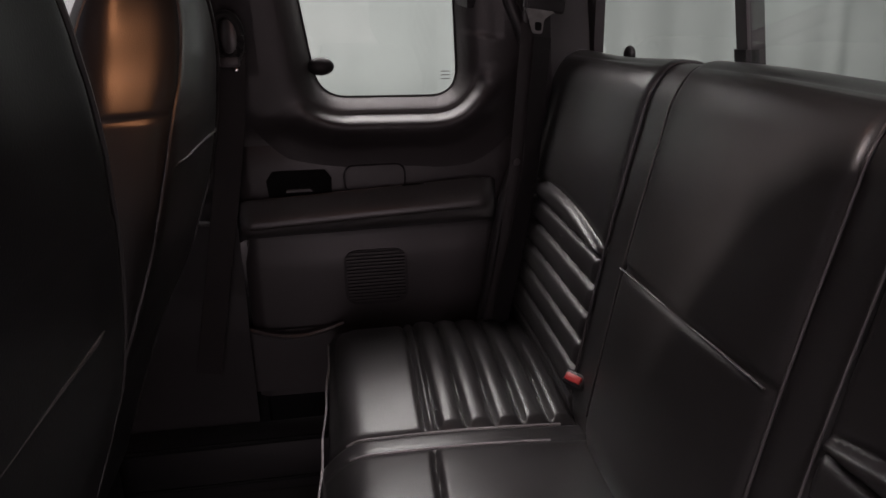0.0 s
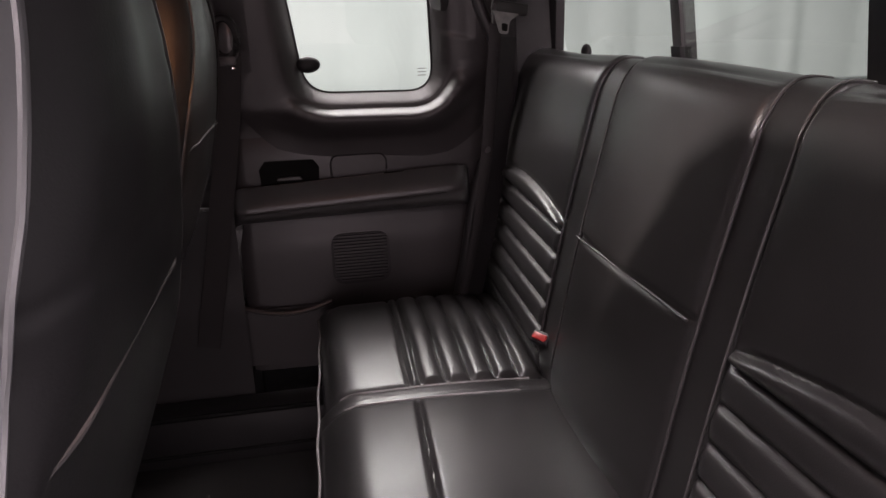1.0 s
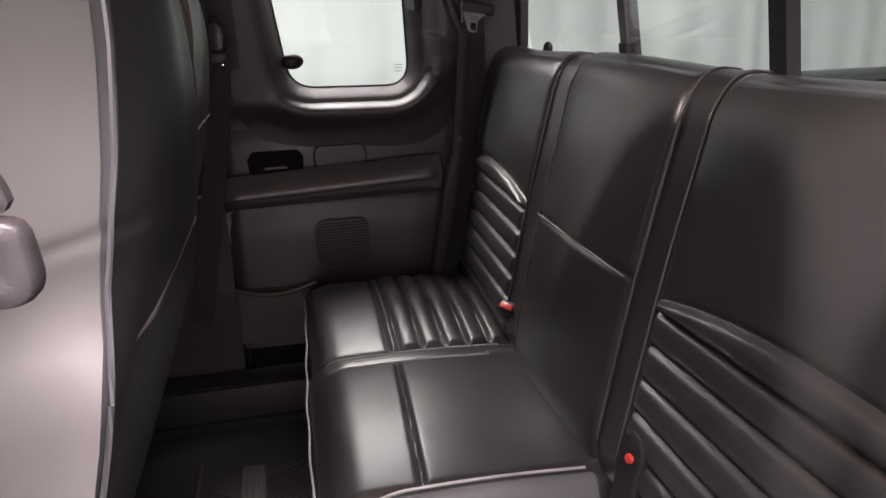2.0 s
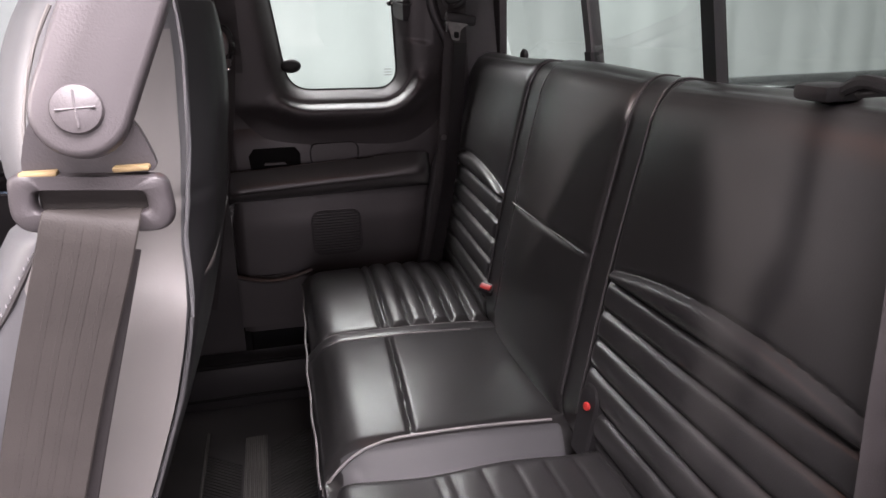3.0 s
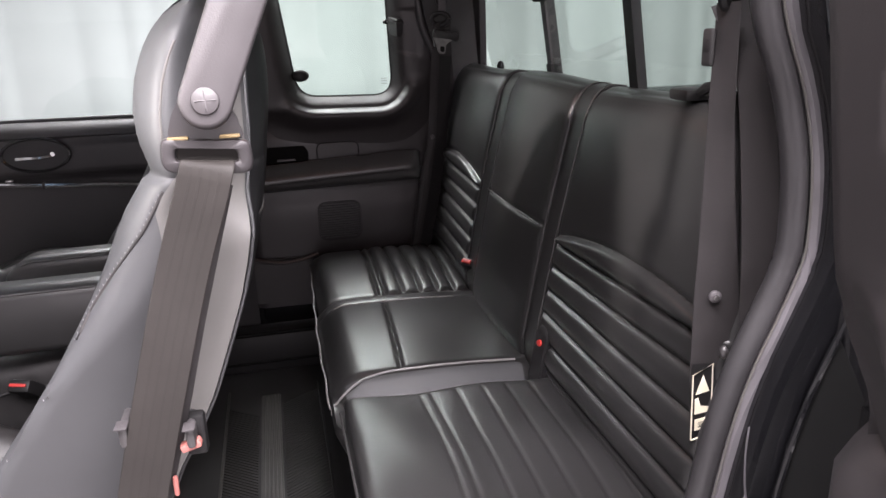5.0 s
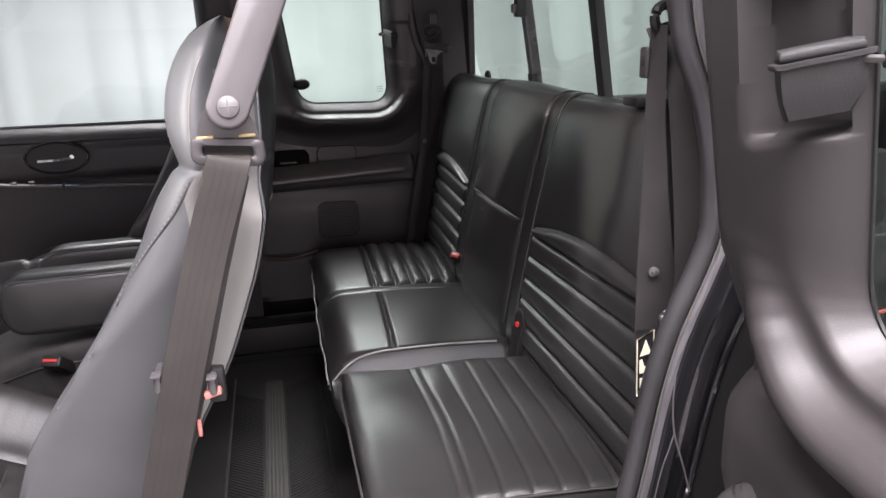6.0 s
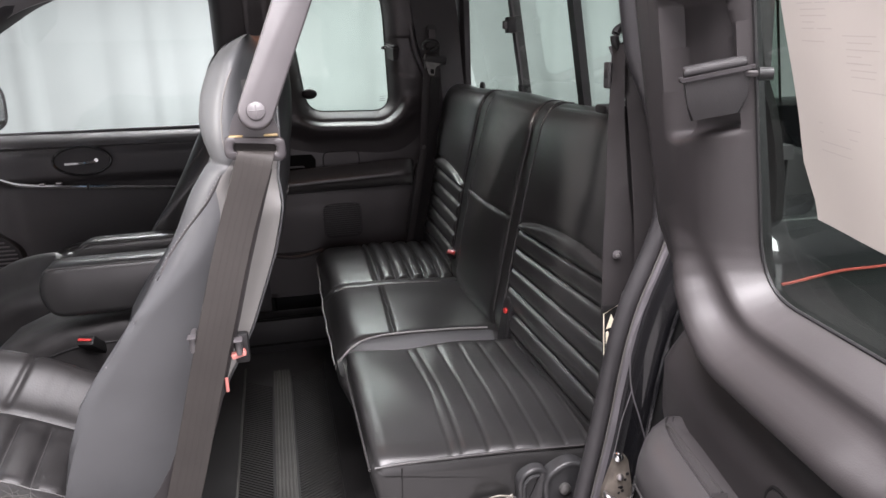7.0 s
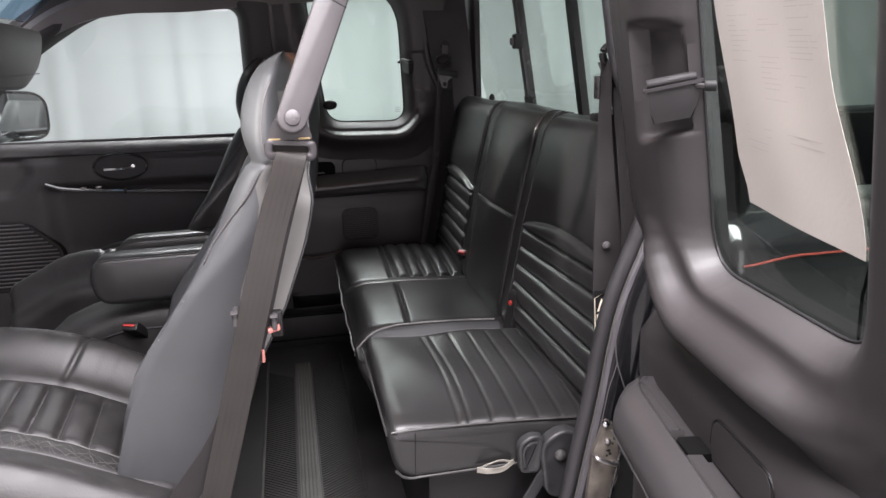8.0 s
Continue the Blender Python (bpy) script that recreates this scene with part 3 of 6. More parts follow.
    part("flap_gap", tube([trim_at(p[0] + n[0] * 0.002, -0.0348, p[1] + n[1] * 0.002) for p, n in zip(fp, fn)] + [trim_at(fp[0][0], -0.0348, fp[0][1])], 0.0022, 6), TRIM_BLACK, door)
    # speaker grille of raised slats
    part("speaker_plate", slab([tuple(p) for p in outline([(0.262, 0.935, 0.03), (0.392, 0.935, 0.03), (0.392, 1.052, 0.03), (0.262, 1.052, 0.03)], 0.008)[0]], -0.05, -0.0325), TRIM, door)
    for k in range(15):
        z = 0.943 + 0.0073 * k
        cut = 0.012 * (1 if k in (0, 14) else 0)
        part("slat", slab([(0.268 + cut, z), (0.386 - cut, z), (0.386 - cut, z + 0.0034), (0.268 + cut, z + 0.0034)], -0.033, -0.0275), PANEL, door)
    # map pocket lip
    part("pocket_lip", tube([at(s, -0.022 + 0.012 * math.sin(math.pi * (s - 0.40) / 0.19), 0.902 - 0.016 * math.sin(math.pi * (s - 0.40) / 0.19)) for s in np.linspace(0.40, 0.59, 20)], 0.0065, 8), TRIM_SOFT, door, "curved lip of the map pocket")
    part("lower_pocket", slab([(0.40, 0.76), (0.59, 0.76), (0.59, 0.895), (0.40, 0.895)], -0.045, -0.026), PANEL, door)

    # flip-out window latch: body, lever, pin and knob on the glass
    up = 0.032 if hinged else 0.0
    along, thick = np.array([0.33, -0.944]), np.array([0.944, 0.33])

    def latch_box(a0, a1, half, z0, z1, lean=0.0, chin=0.0, top=0.002):
        """A block that runs slantwise from the upright towards the glass; chin draws its foot in, top rounds its upper edge."""
        rings = []
        steps = [(z0, 0.002, chin)] + ([(z0 + 0.35 * (z1 - z0), 0.0, chin * 0.35), (z0 + 0.65 * (z1 - z0), 0.0, chin * 0.06)] if chin else [(z0 + 0.002, 0.0, 0.0)])
        steps += [(z1 - top, 0.0, 0.0), (z1 - top * 0.3, top * 0.3, 0.0), (z1, top, 0.0)]
        for z, q, pull in steps:
            ring = []
            half_z = half - 0.4 * pull - (q if top > 0.002 else 0)
            for a, c in ((a0 + q + 0.3 * pull, -half_z), (a1 - q - pull, -half_z), (a1 - pull, -half_z + 0.002), (a1 - pull, half_z - 0.002), (a1 - q - pull, half_z), (a0 + q + 0.3 * pull, half_z), (a0 + 0.3 * pull, half_z - 0.002), (a0 + 0.3 * pull, -half_z + 0.002)):
                p = np.array([0.1325, -0.004]) + along * a + thick * c
                ring.append(at(p[0], p[1], z + up + lean * (a - a0)))
            rings.append(ring)
        return loft(rings)

    lt = part("window_latch", latch_box(0.003, 0.055, 0.0100, 1.478, 1.5125, 0.19, 0.009), TRIM, door, "dark grey plastic window latch", 60)
    part("latch_rim", latch_box(-0.001, 0.060, 0.0120, 1.5115, 1.5150, 0.19), PLATE, lt)
    part("latch_lever", latch_box(0.003, 0.054, 0.0095, 1.5150, 1.5245, 0.19, 0.0, 0.005), TRIM, lt, "rounded latch lever", 60)
    pin0, pin1 = np.array([0.1325, -0.004]) + along * 0.050 + thick * 0.004, np.array([0.164, -0.0535] if hinged else [0.176, -0.0555])
    part("latch_pin", tube([np.array(at(*(pin0 + (pin1 - pin0) * u), 1.519 + up)) for u in np.linspace(0, 1, 5)], 0.0026, 8), STEEL, lt)
    part("latch_knob", tube([np.array(at(*(pin1 + along * 0.011 * (u - 0.3)), 1.519 + up)) for u in np.linspace(0, 1, 5)], 0.0055, 12), TRIM_BLACK, lt, "knurled latch knob")
    # finger gap behind the armrest pad: a black block painted as its shade
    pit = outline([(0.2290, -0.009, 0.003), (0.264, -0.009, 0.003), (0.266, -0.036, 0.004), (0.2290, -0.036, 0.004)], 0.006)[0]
    part("grip_gap", loft([[trim_at(p[0], p[1], z) for p in pit] for z in (1.12 + drop, 1.1835 + drop)]), PIT, door, "black block for the shade in the finger pit")
    if hinged:
        part("window_hinge", moved(blob((0, 0, 0), 0.025, 0.012, 0.0165), Matrix.Translation(at(0.408, -0.050, 1.415))), TRIM_BLACK, door, "black oval window hinge")
    return door, at


def far_place(s, w, z):
    return (0.42 - s, 1.45 - w, z)


OPEN = radians(82)
SWING, FACE = np.array([-math.cos(OPEN), -math.sin(OPEN)]), np.array([-math.sin(OPEN), math.cos(OPEN)])
PIVOT = np.array([0.33, -0.32]) - SWING * 0.15 + FACE * 0.06


def near_place(s, w, z):
    p = PIVOT + SWING * s + FACE * w
    return (float(p[0]), float(p[1]), z)


rear_door("door_2", far_place, 1.353, 0.415, (0.78, 0.78), 0.0, True, "closed rear door with dark plastic trim and tinted window", "rear doors")
_, at_near = rear_door("door_1", near_place, 1.321, 0.430, (0.67, 0.72), -0.03, False, "rear-hinged door standing open, dark moulded trim", "rear doors")

# sheet of paper stuck to the glass of the open door
sheet = thing("paper_sheet", at_near(0.25, -0.067, 1.39), "white printed paper sheet stuck on the door glass", "paper")


def on_sheet(u, v, lift=0.0):
    """A place on the gently curling paper; u runs to its front edge, v up."""
    left = 0.238 - 0.020 * smooth(0.0, 0.16, v) - 0.016 * smooth(0.12, 0.60, v) + 0.003 * math.sin(7 * v)
    right = 0.410 - 0.036 * smooth(0.0, 0.42, v) + 0.005 * math.sin(6 * v)
    z = 1.410 + 0.33 * v - 0.012 * u * (1 - v)
    return at_near(left + (right - left) * u, -0.0600 + 0.003 * math.sin(3.1 * u + 2.2 * v) ** 2 + lift, z)


rows = [[on_sheet(u, v) for u in np.linspace(0, 1, 16)] for v in np.linspace(0, 1, 24)]
paper_shape = loft([r + [tuple(np.array(p) - np.append(FACE, 0) * 0.0004) for p in r[::-1]] for r in rows])
part("sheet", paper_shape, PAPER, sheet)
rng = random.Random(4)


def print_bar(u0, u1, v0, v1):
    grid = np.linspace(u0, u1, 4)
    part("print_bar", loft([[on_sheet(u, v, h) for u in grid] + [on_sheet(u, v, 0.00003) for u in grid[::-1]] for v, h in ((v0, 0.00010), (v1, 0.00010))]), INK, sheet)


for k in range(27):
    v = 0.66 - 0.0132 * k
    for c, (u0, u1) in enumerate(((0.12, 0.34), (0.40, 0.62), (0.66, 0.92))):
        if rng.random() < 0.18 or (c == 0 and k > 19) or (c == 1 and 14 < k < 18):
            continue
        a = u0 + rng.uniform(0, 0.03)
        b = min(u1, a + rng.uniform(0.08, 0.20))
        print_bar(a, b, v, v + 0.0022)
        if rng.random() < 0.3 and b + 0.05 < u1:
            print_bar(b + 0.02, u1, v, v + 0.0022)
for k in range(4):
    print_bar(0.16, 0.36 + 0.46 * (k < 2), 0.235 - 0.020 * k, 0.2370 - 0.020 * k)

# ---- front passenger door, closed ----
front_door = thing("door_3", (-0.62, 1.43, 0.62), "closed front door with black trim and clear window", "door", kind="structure")
fw = [(-0.262, 1.328, 0.02), (-0.262, 1.726, 0.04), (-0.650, 1.726, 0.12), (-0.868, 1.590, 0.06), (-1.150, 1.335, 0.02)]
fpts, fnrm = outline(fw, 0.012)
ring_def = [(0.0, 1.478), (0.003, 1.468), (0.008, 1.452), (0.016, 1.440), (0.026, 1.432), (0.038, 1.428)]


def tumble(y, z):
    return y - 0.13 * max(0.0, z - 1.33)


rings = [[(p[0], tumble(y, p[1]), p[1]) for p in fpts + fnrm * q] for q, y in ring_def]
rings.append([(min(max(p[0], -1.30), -0.165), tumble(1.436, p[1]), max(p[1], 1.288)) for p in fpts + fnrm * 0.11])
part("window_surround", loft(rings, cap=False), TRIM, front_door, "dark plastic window surround", 60)
rows = []
for z in np.linspace(0.66, 1.292, 64):
    row = []
    for x in np.linspace(-1.34, -0.165, 70):
        y = 1.428 + 0.022 * smooth(1.205, 1.178, z) * smooth(-0.93, -0.86, x) - 0.01 * smooth(1.0, 0.9, z)
        y += 0.012 * math.exp(-(((x + 0.665) / 0.075) ** 2 + ((z - 1.262) / 0.03) ** 2) ** 2)
        # the upper panel stands proud of the door's front part, with a rounded end
        y += 0.016 * smooth(-0.935, -0.952, x + 0.9 * max(0.0, 1.235 - z) + 0.6 * max(0.0, z - 1.255)) * smooth(1.165, 1.185, z) + 0.010 * smooth(1.268, 1.280, z)
        row.append((x, y, z))
    rows.append(row)
part("door_panel", loft(rows, cap=False, closed=False), TRIM, front_door, "black grained plastic panel", 60)
part("outer_skin", box(-1.36, -0.15, 1.50, 1.56, 0.62, 1.315, 0.01), PAINT, front_door)
part("outer_skin", box(-0.245, -0.15, 1.47, 1.50, 1.29, 1.75, 0.008), PAINT, front_door)
pane_ring = [(p[0] + n[0] * 0.004, p[1] + n[1] * 0.004) for p, n in zip(fpts, fnrm)]
pane = part("pane", loft([[(x, tumble(y, z), z) for x, z in pane_ring] for y in (1.480, 1.4835)]), GLASS_CLEAR, front_door, "clear glass pane")
pane.visible_shadow = False
part("sill_seal", tube([(x, 1.474, 1.331) for x in np.linspace(-1.12, -0.266, 30)], 0.0055, 8), RUBBER, front_door, "black rubber window wiper strip")
bezel_p, bezel_n = outline([(-0.669 + 0.080 * math.cos(w), 1.250 + 0.042 * math.sin(w), 0.004) for w in np.linspace(0, 2 * math.pi, 28, endpoint=False)], 0.006)
bez = part("handle_bezel", tube([(p[0], 1.424, p[1]) for p in bezel_p] + [(bezel_p[0][0], 1.424, bezel_p[0][1])], 0.0040, 8), GLOSS, front_door, "dark glossy handle surround")
part("handle_cup", loft([[(p[0] - n[0] * q, y, p[1] - n[1] * q) for p, n in zip(bezel_p, bezel_n)] for q, y in ((0.0, 1.424), (0.004, 1.434), (0.012, 1.4395))]), TRIM_BLACK, bez)
part("door_handle", ribbon(spline([(-0.718, 1.424, 1.242), (-0.69, 1.416, 1.243), (-0.655, 1.415, 1.244), (-0.632, 1.424, 1.247)], 16), (0.0, 0.42, 0.90), 0.0085, 0.003), CHROME, bez, "chrome door handle")
part("handle_pivot", disc((-0.630, 1.432, 1.250), (0, -1, 0), 0.007, 0.010), CHROME, bez)
strip = spline([(-0.895, 1.424, 1.205), (-0.85, 1.420, 1.190), (-0.78, 1.418, 1.181), (-0.66, 1.417, 1.172), (-0.50, 1.417, 1.162), (-0.36, 1.418, 1.152), (-0.20, 1.420, 1.144)], 50)
part("trim_strip", tube(strip, 0.0072, 8, 0.9), CHROME, front_door, "bright metal trim strip")
part("strip_joint", box(-0.664, -0.658, 1.409, 1.425, 1.163, 1.180, 0.001), TRIM_BLACK, front_door)
for x in (-0.785, -0.740):
    part("switch", box(x - 0.008, x + 0.008, 1.410, 1.425, 1.186, 1.192, 0.0025), STEEL, front_door, "small bright switch")
part("speaker_plate", prism([(-1.24, 0.865, 0.03), (-0.895, 0.865, 0.04), (-0.86, 0.985, 0.05), (-0.965, 1.088, 0.03), (-1.24, 1.10, 0.03)], 1, 1.412, 1.45, 0.02, 0.003), TRIM_BLACK, front_door, "black speaker grille")
for k in range(17):
    z = 0.882 + 0.0125 * k
    x1 = -0.885 if z < 0.99 else -0.885 - (z - 0.99) * 0.95
    part("slat", box(-1.22, x1, 1.4065, 1.4135, z, z + 0.0042, 0.0012, 1), DARKGREY, front_door)

# roof rail and windscreen pillar trim
rail = spline([(-1.32, 1.47, 1.30), (-1.12, 1.445, 1.455), (-0.93, 1.418, 1.60), (-0.76, 1.392, 1.705), (-0.60, 1.382, 1.742), (-0.40, 1.382, 1.748), (-0.10, 1.384, 1.770), (0.3, 1.384, 1.785)], 60)
solid("trim_rail", ribbon(rail, (0, 0.55, -0.84), 0.075, 0.03), RAIL_TRIM, "grey plastic trim along roof rail and windscreen pillar", "trim", "structure")
windscreen = thing("window_2", (-1.46, 0.73, 1.22), "raked windscreen with a blue shade band", "window", kind="structure")
part("pane", loft([[(-1.46, 0.06, 1.22), (-1.46, 1.42, 1.22), (-0.86, 1.37, 1.69), (-0.86, 0.10, 1.69)], [(-1.464, 0.06, 1.223), (-1.464, 1.42, 1.223), (-0.864, 1.37, 1.693), (-0.864, 0.10, 1.693)]]), GLASS_CLEAR, windscreen).visible_shadow = False
part("shade_band", loft([[(-0.858, 0.10, 1.6915), (-0.858, 1.37, 1.6915), (-0.72, 1.36, 1.80), (-0.72, 0.11, 1.80)], [(-0.862, 0.10, 1.6945), (-0.862, 1.37, 1.6945), (-0.724, 1.36, 1.803), (-0.724, 0.11, 1.803)]]), GLASS_BLUE, windscreen, "blue-tinted band of glass").visible_shadow = False
visor = thing("sun_visor", (-0.82, 1.1, 1.66), "grey fabric sun visor folded down at the windscreen", "sun visor")
vp, vn = outline([(0.86, 1.512, 0.03), (1.190, 1.502, 0.05), (1.290, 1.570, 0.045), (1.272, 1.660, 0.03), (0.86, 1.672, 0.03)], 0.012)
rings = []
for dx, q in ((-0.012, 0.010), (-0.007, 0.002), (0.0, 0.0), (0.007, 0.002), (0.012, 0.010)):
    rings.append([(-0.835 + dx + 0.25 * (p[1] - 1.51), p[0], p[1]) for p in vp - vn * q])
part("visor_panel", loft(rings), RAIL_TRIM, visor)
part("visor_seam", tube([(-0.822 + 0.25 * (z - 1.51), y, z) for y, z in zip(np.linspace(0.88, 1.27, 14), np.linspace(1.535, 1.545, 14))], 0.0016, 6), DARKGREY, visor)

mirror = thing("side_mirror", (-1.06, 1.62, 1.32), "black door mirror with rounded glass", "side mirror")
mp, mn = outline([(-0.095, -0.080, 0.05), (0.075, -0.080, 0.05), (0.080, 0.072, 0.06), (-0.095, 0.085, 0.04)], 0.008)
turn = Matrix.Translation((-1.035, 1.75, 1.403)) @ Matrix.Rotation(radians(24), 4, "Z")
part("housing", moved(loft([[(p[0], -d, p[1]) for p in mp + mn * q] for q, d in ((-0.004, 0.004), (0.006, 0.004), (0.008, -0.004), (0.006, -0.03), (-0.012, -0.07), (-0.04, -0.095))]), turn), PAINT, mirror, "black painted housing")
part("mirror_glass", moved(loft([[(p[0], -d, p[1]) for p in mp - mn * 0.003] for d in (0.002, 0.0055)]), turn), MIRROR, mirror, "mirror glass")
part("mirror_arm", box(-1.12, -1.05, 1.56, 1.76, 1.325, 1.355, 0.01), PAINT, mirror)

# ---- rear bench ----
bench = thing("rear_bench_seat", (0.2, 0.73, FLOOR_Z), "black leather rear bench with tufted channels and grey piping", "bench seat")
RIBS_X = (0.112, 0.130, 0.172, 0.214, 0.256, 0.298, 0.336)
RIBS_Z = (1.188, 1.168, 1.126, 1.084, 1.042, 1.000, 0.958)


def channels(value, lines, depth, width):
    """Sewn valleys at the lines with rounded rolls between them."""
    out = np.zeros_like(value)
    for k in lines:
        out -= depth * np.exp(-((value - k) / width) ** 2)
    lo, hi = min(lines), max(lines)
    inside = smooth(lo - 0.01, lo + 0.005, value) * smooth(hi + 0.03, hi, value)
    roll = np.zeros_like(value)
    for a, b in zip(sorted(lines)[:-1], sorted(lines)[1:]):
        k = (value > a) & (value < b)
        roll[k] = np.sin(np.pi * (value[k] - a) / (b - a)) ** 0.8 * min(1.0, (b - a) / 0.035)
    return out + depth * 0.9 * roll * inside


def relief_cushion_near(p, n, y):
    top = smooth(0.6, 0.95, n[:, 1])
    fade = smooth(0.47, 0.44, y) * smooth(0.062, 0.078, y)
    shift = 0.012 * smooth(0.1, 0.45, y) + 0.006 * math.sin(9 * y)
    r = channels(p[:, 0] - shift, RIBS_X, 0.0014, 0.0034) * fade
    crown = 0.005 * smooth(0.062, 0.105, y) + 0.010 * math.sin(math.pi * min(1, max(0, (y - 0.06) / 0.41))) + 0.004 * smooth(0.36, 0.48, y) + 0.010 * smooth(0.30, 0.46, y) * smooth(0.10, 0.26, p[:, 0])
    wave = 0.0015 * np.sin(31 * p[:, 0] + 17 * y)
    return top * (r + crown + wave) + 0.003 * np.sin(23 * y + 5 * p[:, 0]) * smooth(0.6, 0.95, -n[:, 0])


NEAR_CUSHION = [(0.43, 0.852, 0.03), (0.008, 0.850, 0.040), (-0.014, 0.954, 0.034), (0.06, 0.950, 0.05), (0.43, 0.925, 0.04)]
shape, grid, ys = pad(NEAR_CUSHION, 0.060, 0.478, 0.020, 80, relief_cushion_near, 0.0028)
near_cushion = part("seat_cushion", shape, LEATHER, bench, "tufted black leather cushion", 50)
part("piping", tube(np.array([(x, 0.0650, 0.9465 + 0.004 * math.sin(8 * x) - 0.060 * max(0, x - 0.03)) for x in np.linspace(-0.004, 0.38, 40)]), 0.0022, 6), SEAM, near_cushion, "sewn piping")
part("piping", tube(np.array([(-0.0115, y, 0.942 - 0.006 * smooth(0.3, 0.46, y)) for y in np.linspace(0.068, 0.468, 30)]), 0.0020, 6), SEAM, near_cushion, "sewn piping")
part("corner_seam", tube([(0.036 - 0.002 * u, 0.0597, 0.943 - 0.078 * u) for u in np.linspace(0, 1, 10)], 0.0010, 6), TRIM_BLACK, near_cushion)
part("piping", tube([(x, 0.0625, 0.8575 + 0.02 * smooth(0.02, -0.005, x)) for x in np.linspace(0.0, 0.30, 24)], 0.0024, 6), SEAM, near_cushion, "sewn piping")


def relief_cushion_mid(p, n, y):
    top = smooth(0.5, 0.95, n[:, 1])
    groove = -0.006 * np.exp(-((p[:, 0] - 0.114 - 0.06 * (y - 0.6)) / 0.0048) ** 2) * smooth(0.590, 0.600, y) * smooth(0.938, 0.930, y)
    puff = 0.010 * math.sin(math.pi * min(1, max(0, (y - 0.585) / 0.355))) ** 0.7 if 0.585 < y < 0.94 else 0.0
    slope = -0.062 * smooth(0.594, 0.522, y)
    pinch = -0.003 * (math.exp(-((y - 0.588) / 0.005) ** 2) + math.exp(-((y - 0.938) / 0.005) ** 2))
    return top * (groove + puff + slope + pinch)


MID_CUSHION = [(0.43, 0.84, 0.02), (0.012, 0.80, 0.03), (-0.026, 0.893, 0.02), (0.02, 0.938, 0.045), (0.20, 0.938, 0.08), (0.43, 0.920, 0.04)]
shape, grid_m, ys_m = pad(MID_CUSHION, 0.484, 0.984, 0.016, 84, relief_cushion_mid, 0.0035)
mid_cushion = part("seat_cushion", shape, LEATHER, bench, "smooth black leather centre cushion", 50)


def across(grid, ys, y, x0, x1, zmin, lift=0.001):
    row = grid[int(np.argmin(np.abs(ys - y)))]
    q = [r for r in row if r[2] > zmin and x0 <= r[0] <= x1]
    q = sorted(q, key=lambda r: r[0])
    return np.array(q) + np.array([0, 0, lift])


curve = across(grid_m, ys_m, 0.588, -0.03, 0.33, 0.885)
curve = curve + np.array([[0, -0.03 * (1 - smooth(-0.03, 0.10, c[0])), -0.006 * (1 - smooth(-0.03, 0.10, c[0]))] for c in curve])
part("piping", tube(curve, 0.0022, 6), PIPING, mid_cushion, "pale grey piping")
part("piping", tube(across(grid_m, ys_m, 0.938, 0.02, 0.30, 0.90), 0.0018, 6), PIPING, mid_cushion, "pale grey piping")
part("piping", tube(np.array([(-0.0235 + 0.012 * smooth(0.8, 1.38, y) + 0.0012 * math.sin(40 * y), y, 0.899 - 0.004 * smooth(0.6, 1.3, y) + 0.0008 * math.sin(57 * y)) for y in np.linspace(0.552, 1.385, 60)]), 0.0019, 6), PIPING, mid_cushion, "pale grey piping")


# strip laid on the cushion's slope, its paler leather painting the sheen there
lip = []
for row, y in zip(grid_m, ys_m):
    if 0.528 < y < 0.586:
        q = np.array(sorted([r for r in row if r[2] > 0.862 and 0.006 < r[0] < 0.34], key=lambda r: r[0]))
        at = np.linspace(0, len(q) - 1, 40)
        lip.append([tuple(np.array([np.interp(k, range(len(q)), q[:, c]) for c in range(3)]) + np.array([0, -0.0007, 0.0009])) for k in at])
part("edge_sheen", loft(lip, cap=False, closed=False), LEATHER_LIT, mid_cushion, "cushion edge strip, lightened for its sheen", 60)


def relief_cushion_far(p, n, y):
    top = smooth(0.6, 0.95, n[:, 1])
    fade = smooth(0.992, 1.004, y)
    shift = 0.004 * smooth(1.0, 1.38, y)
    r = channels(p[:, 0] - shift, [0.018 + k for k in RIBS_X], 0.0065, 0.005) * fade
    crown = 0.022 * math.sin(math.pi * min(1, max(0, (y - 0.985) / 0.46))) - 0.020 * smooth(1.28, 1.41, y) ** 2
    return top * (r + crown)


FAR_CUSHION = [(0.43, 0.84, 0.02), (0.012, 0.80, 0.03), (-0.016, 0.890, 0.02), (0.02, 0.930, 0.045), (0.20, 0.930, 0.08), (0.43, 0.915, 0.04)]
shape, grid_f, ys_f = pad(FAR_CUSHION, 0.982, 1.41, 0.020, 74, relief_cushion_far, 0.0028)
far_cushion = part("seat_cushion", shape, LEATHER, bench, "tufted black leather cushion", 50)
part("piping", tube(across(grid_f, ys_f, 0.992, 0.015, 0.33, 0.89), 0.0020, 6), PIPING, far_cushion, "pale grey piping")
part("seat_base", box(0.06, 0.42, 0.09, 1.38, FLOOR_Z, 0.845, 0.01), TRIM_BLACK, bench, "black seat base")

BACK = [(0.352, 0.905, 0.02), (0.345, 0.955, 0.02), (0.388, 1.185, 0.2), (0.440, 1.398, 0.05), (0.470, 1.436, 0.03), (0.528, 1.428, 0.02), (0.556, 1.380, 0.02), (0.535, 0.905, 0.02)]


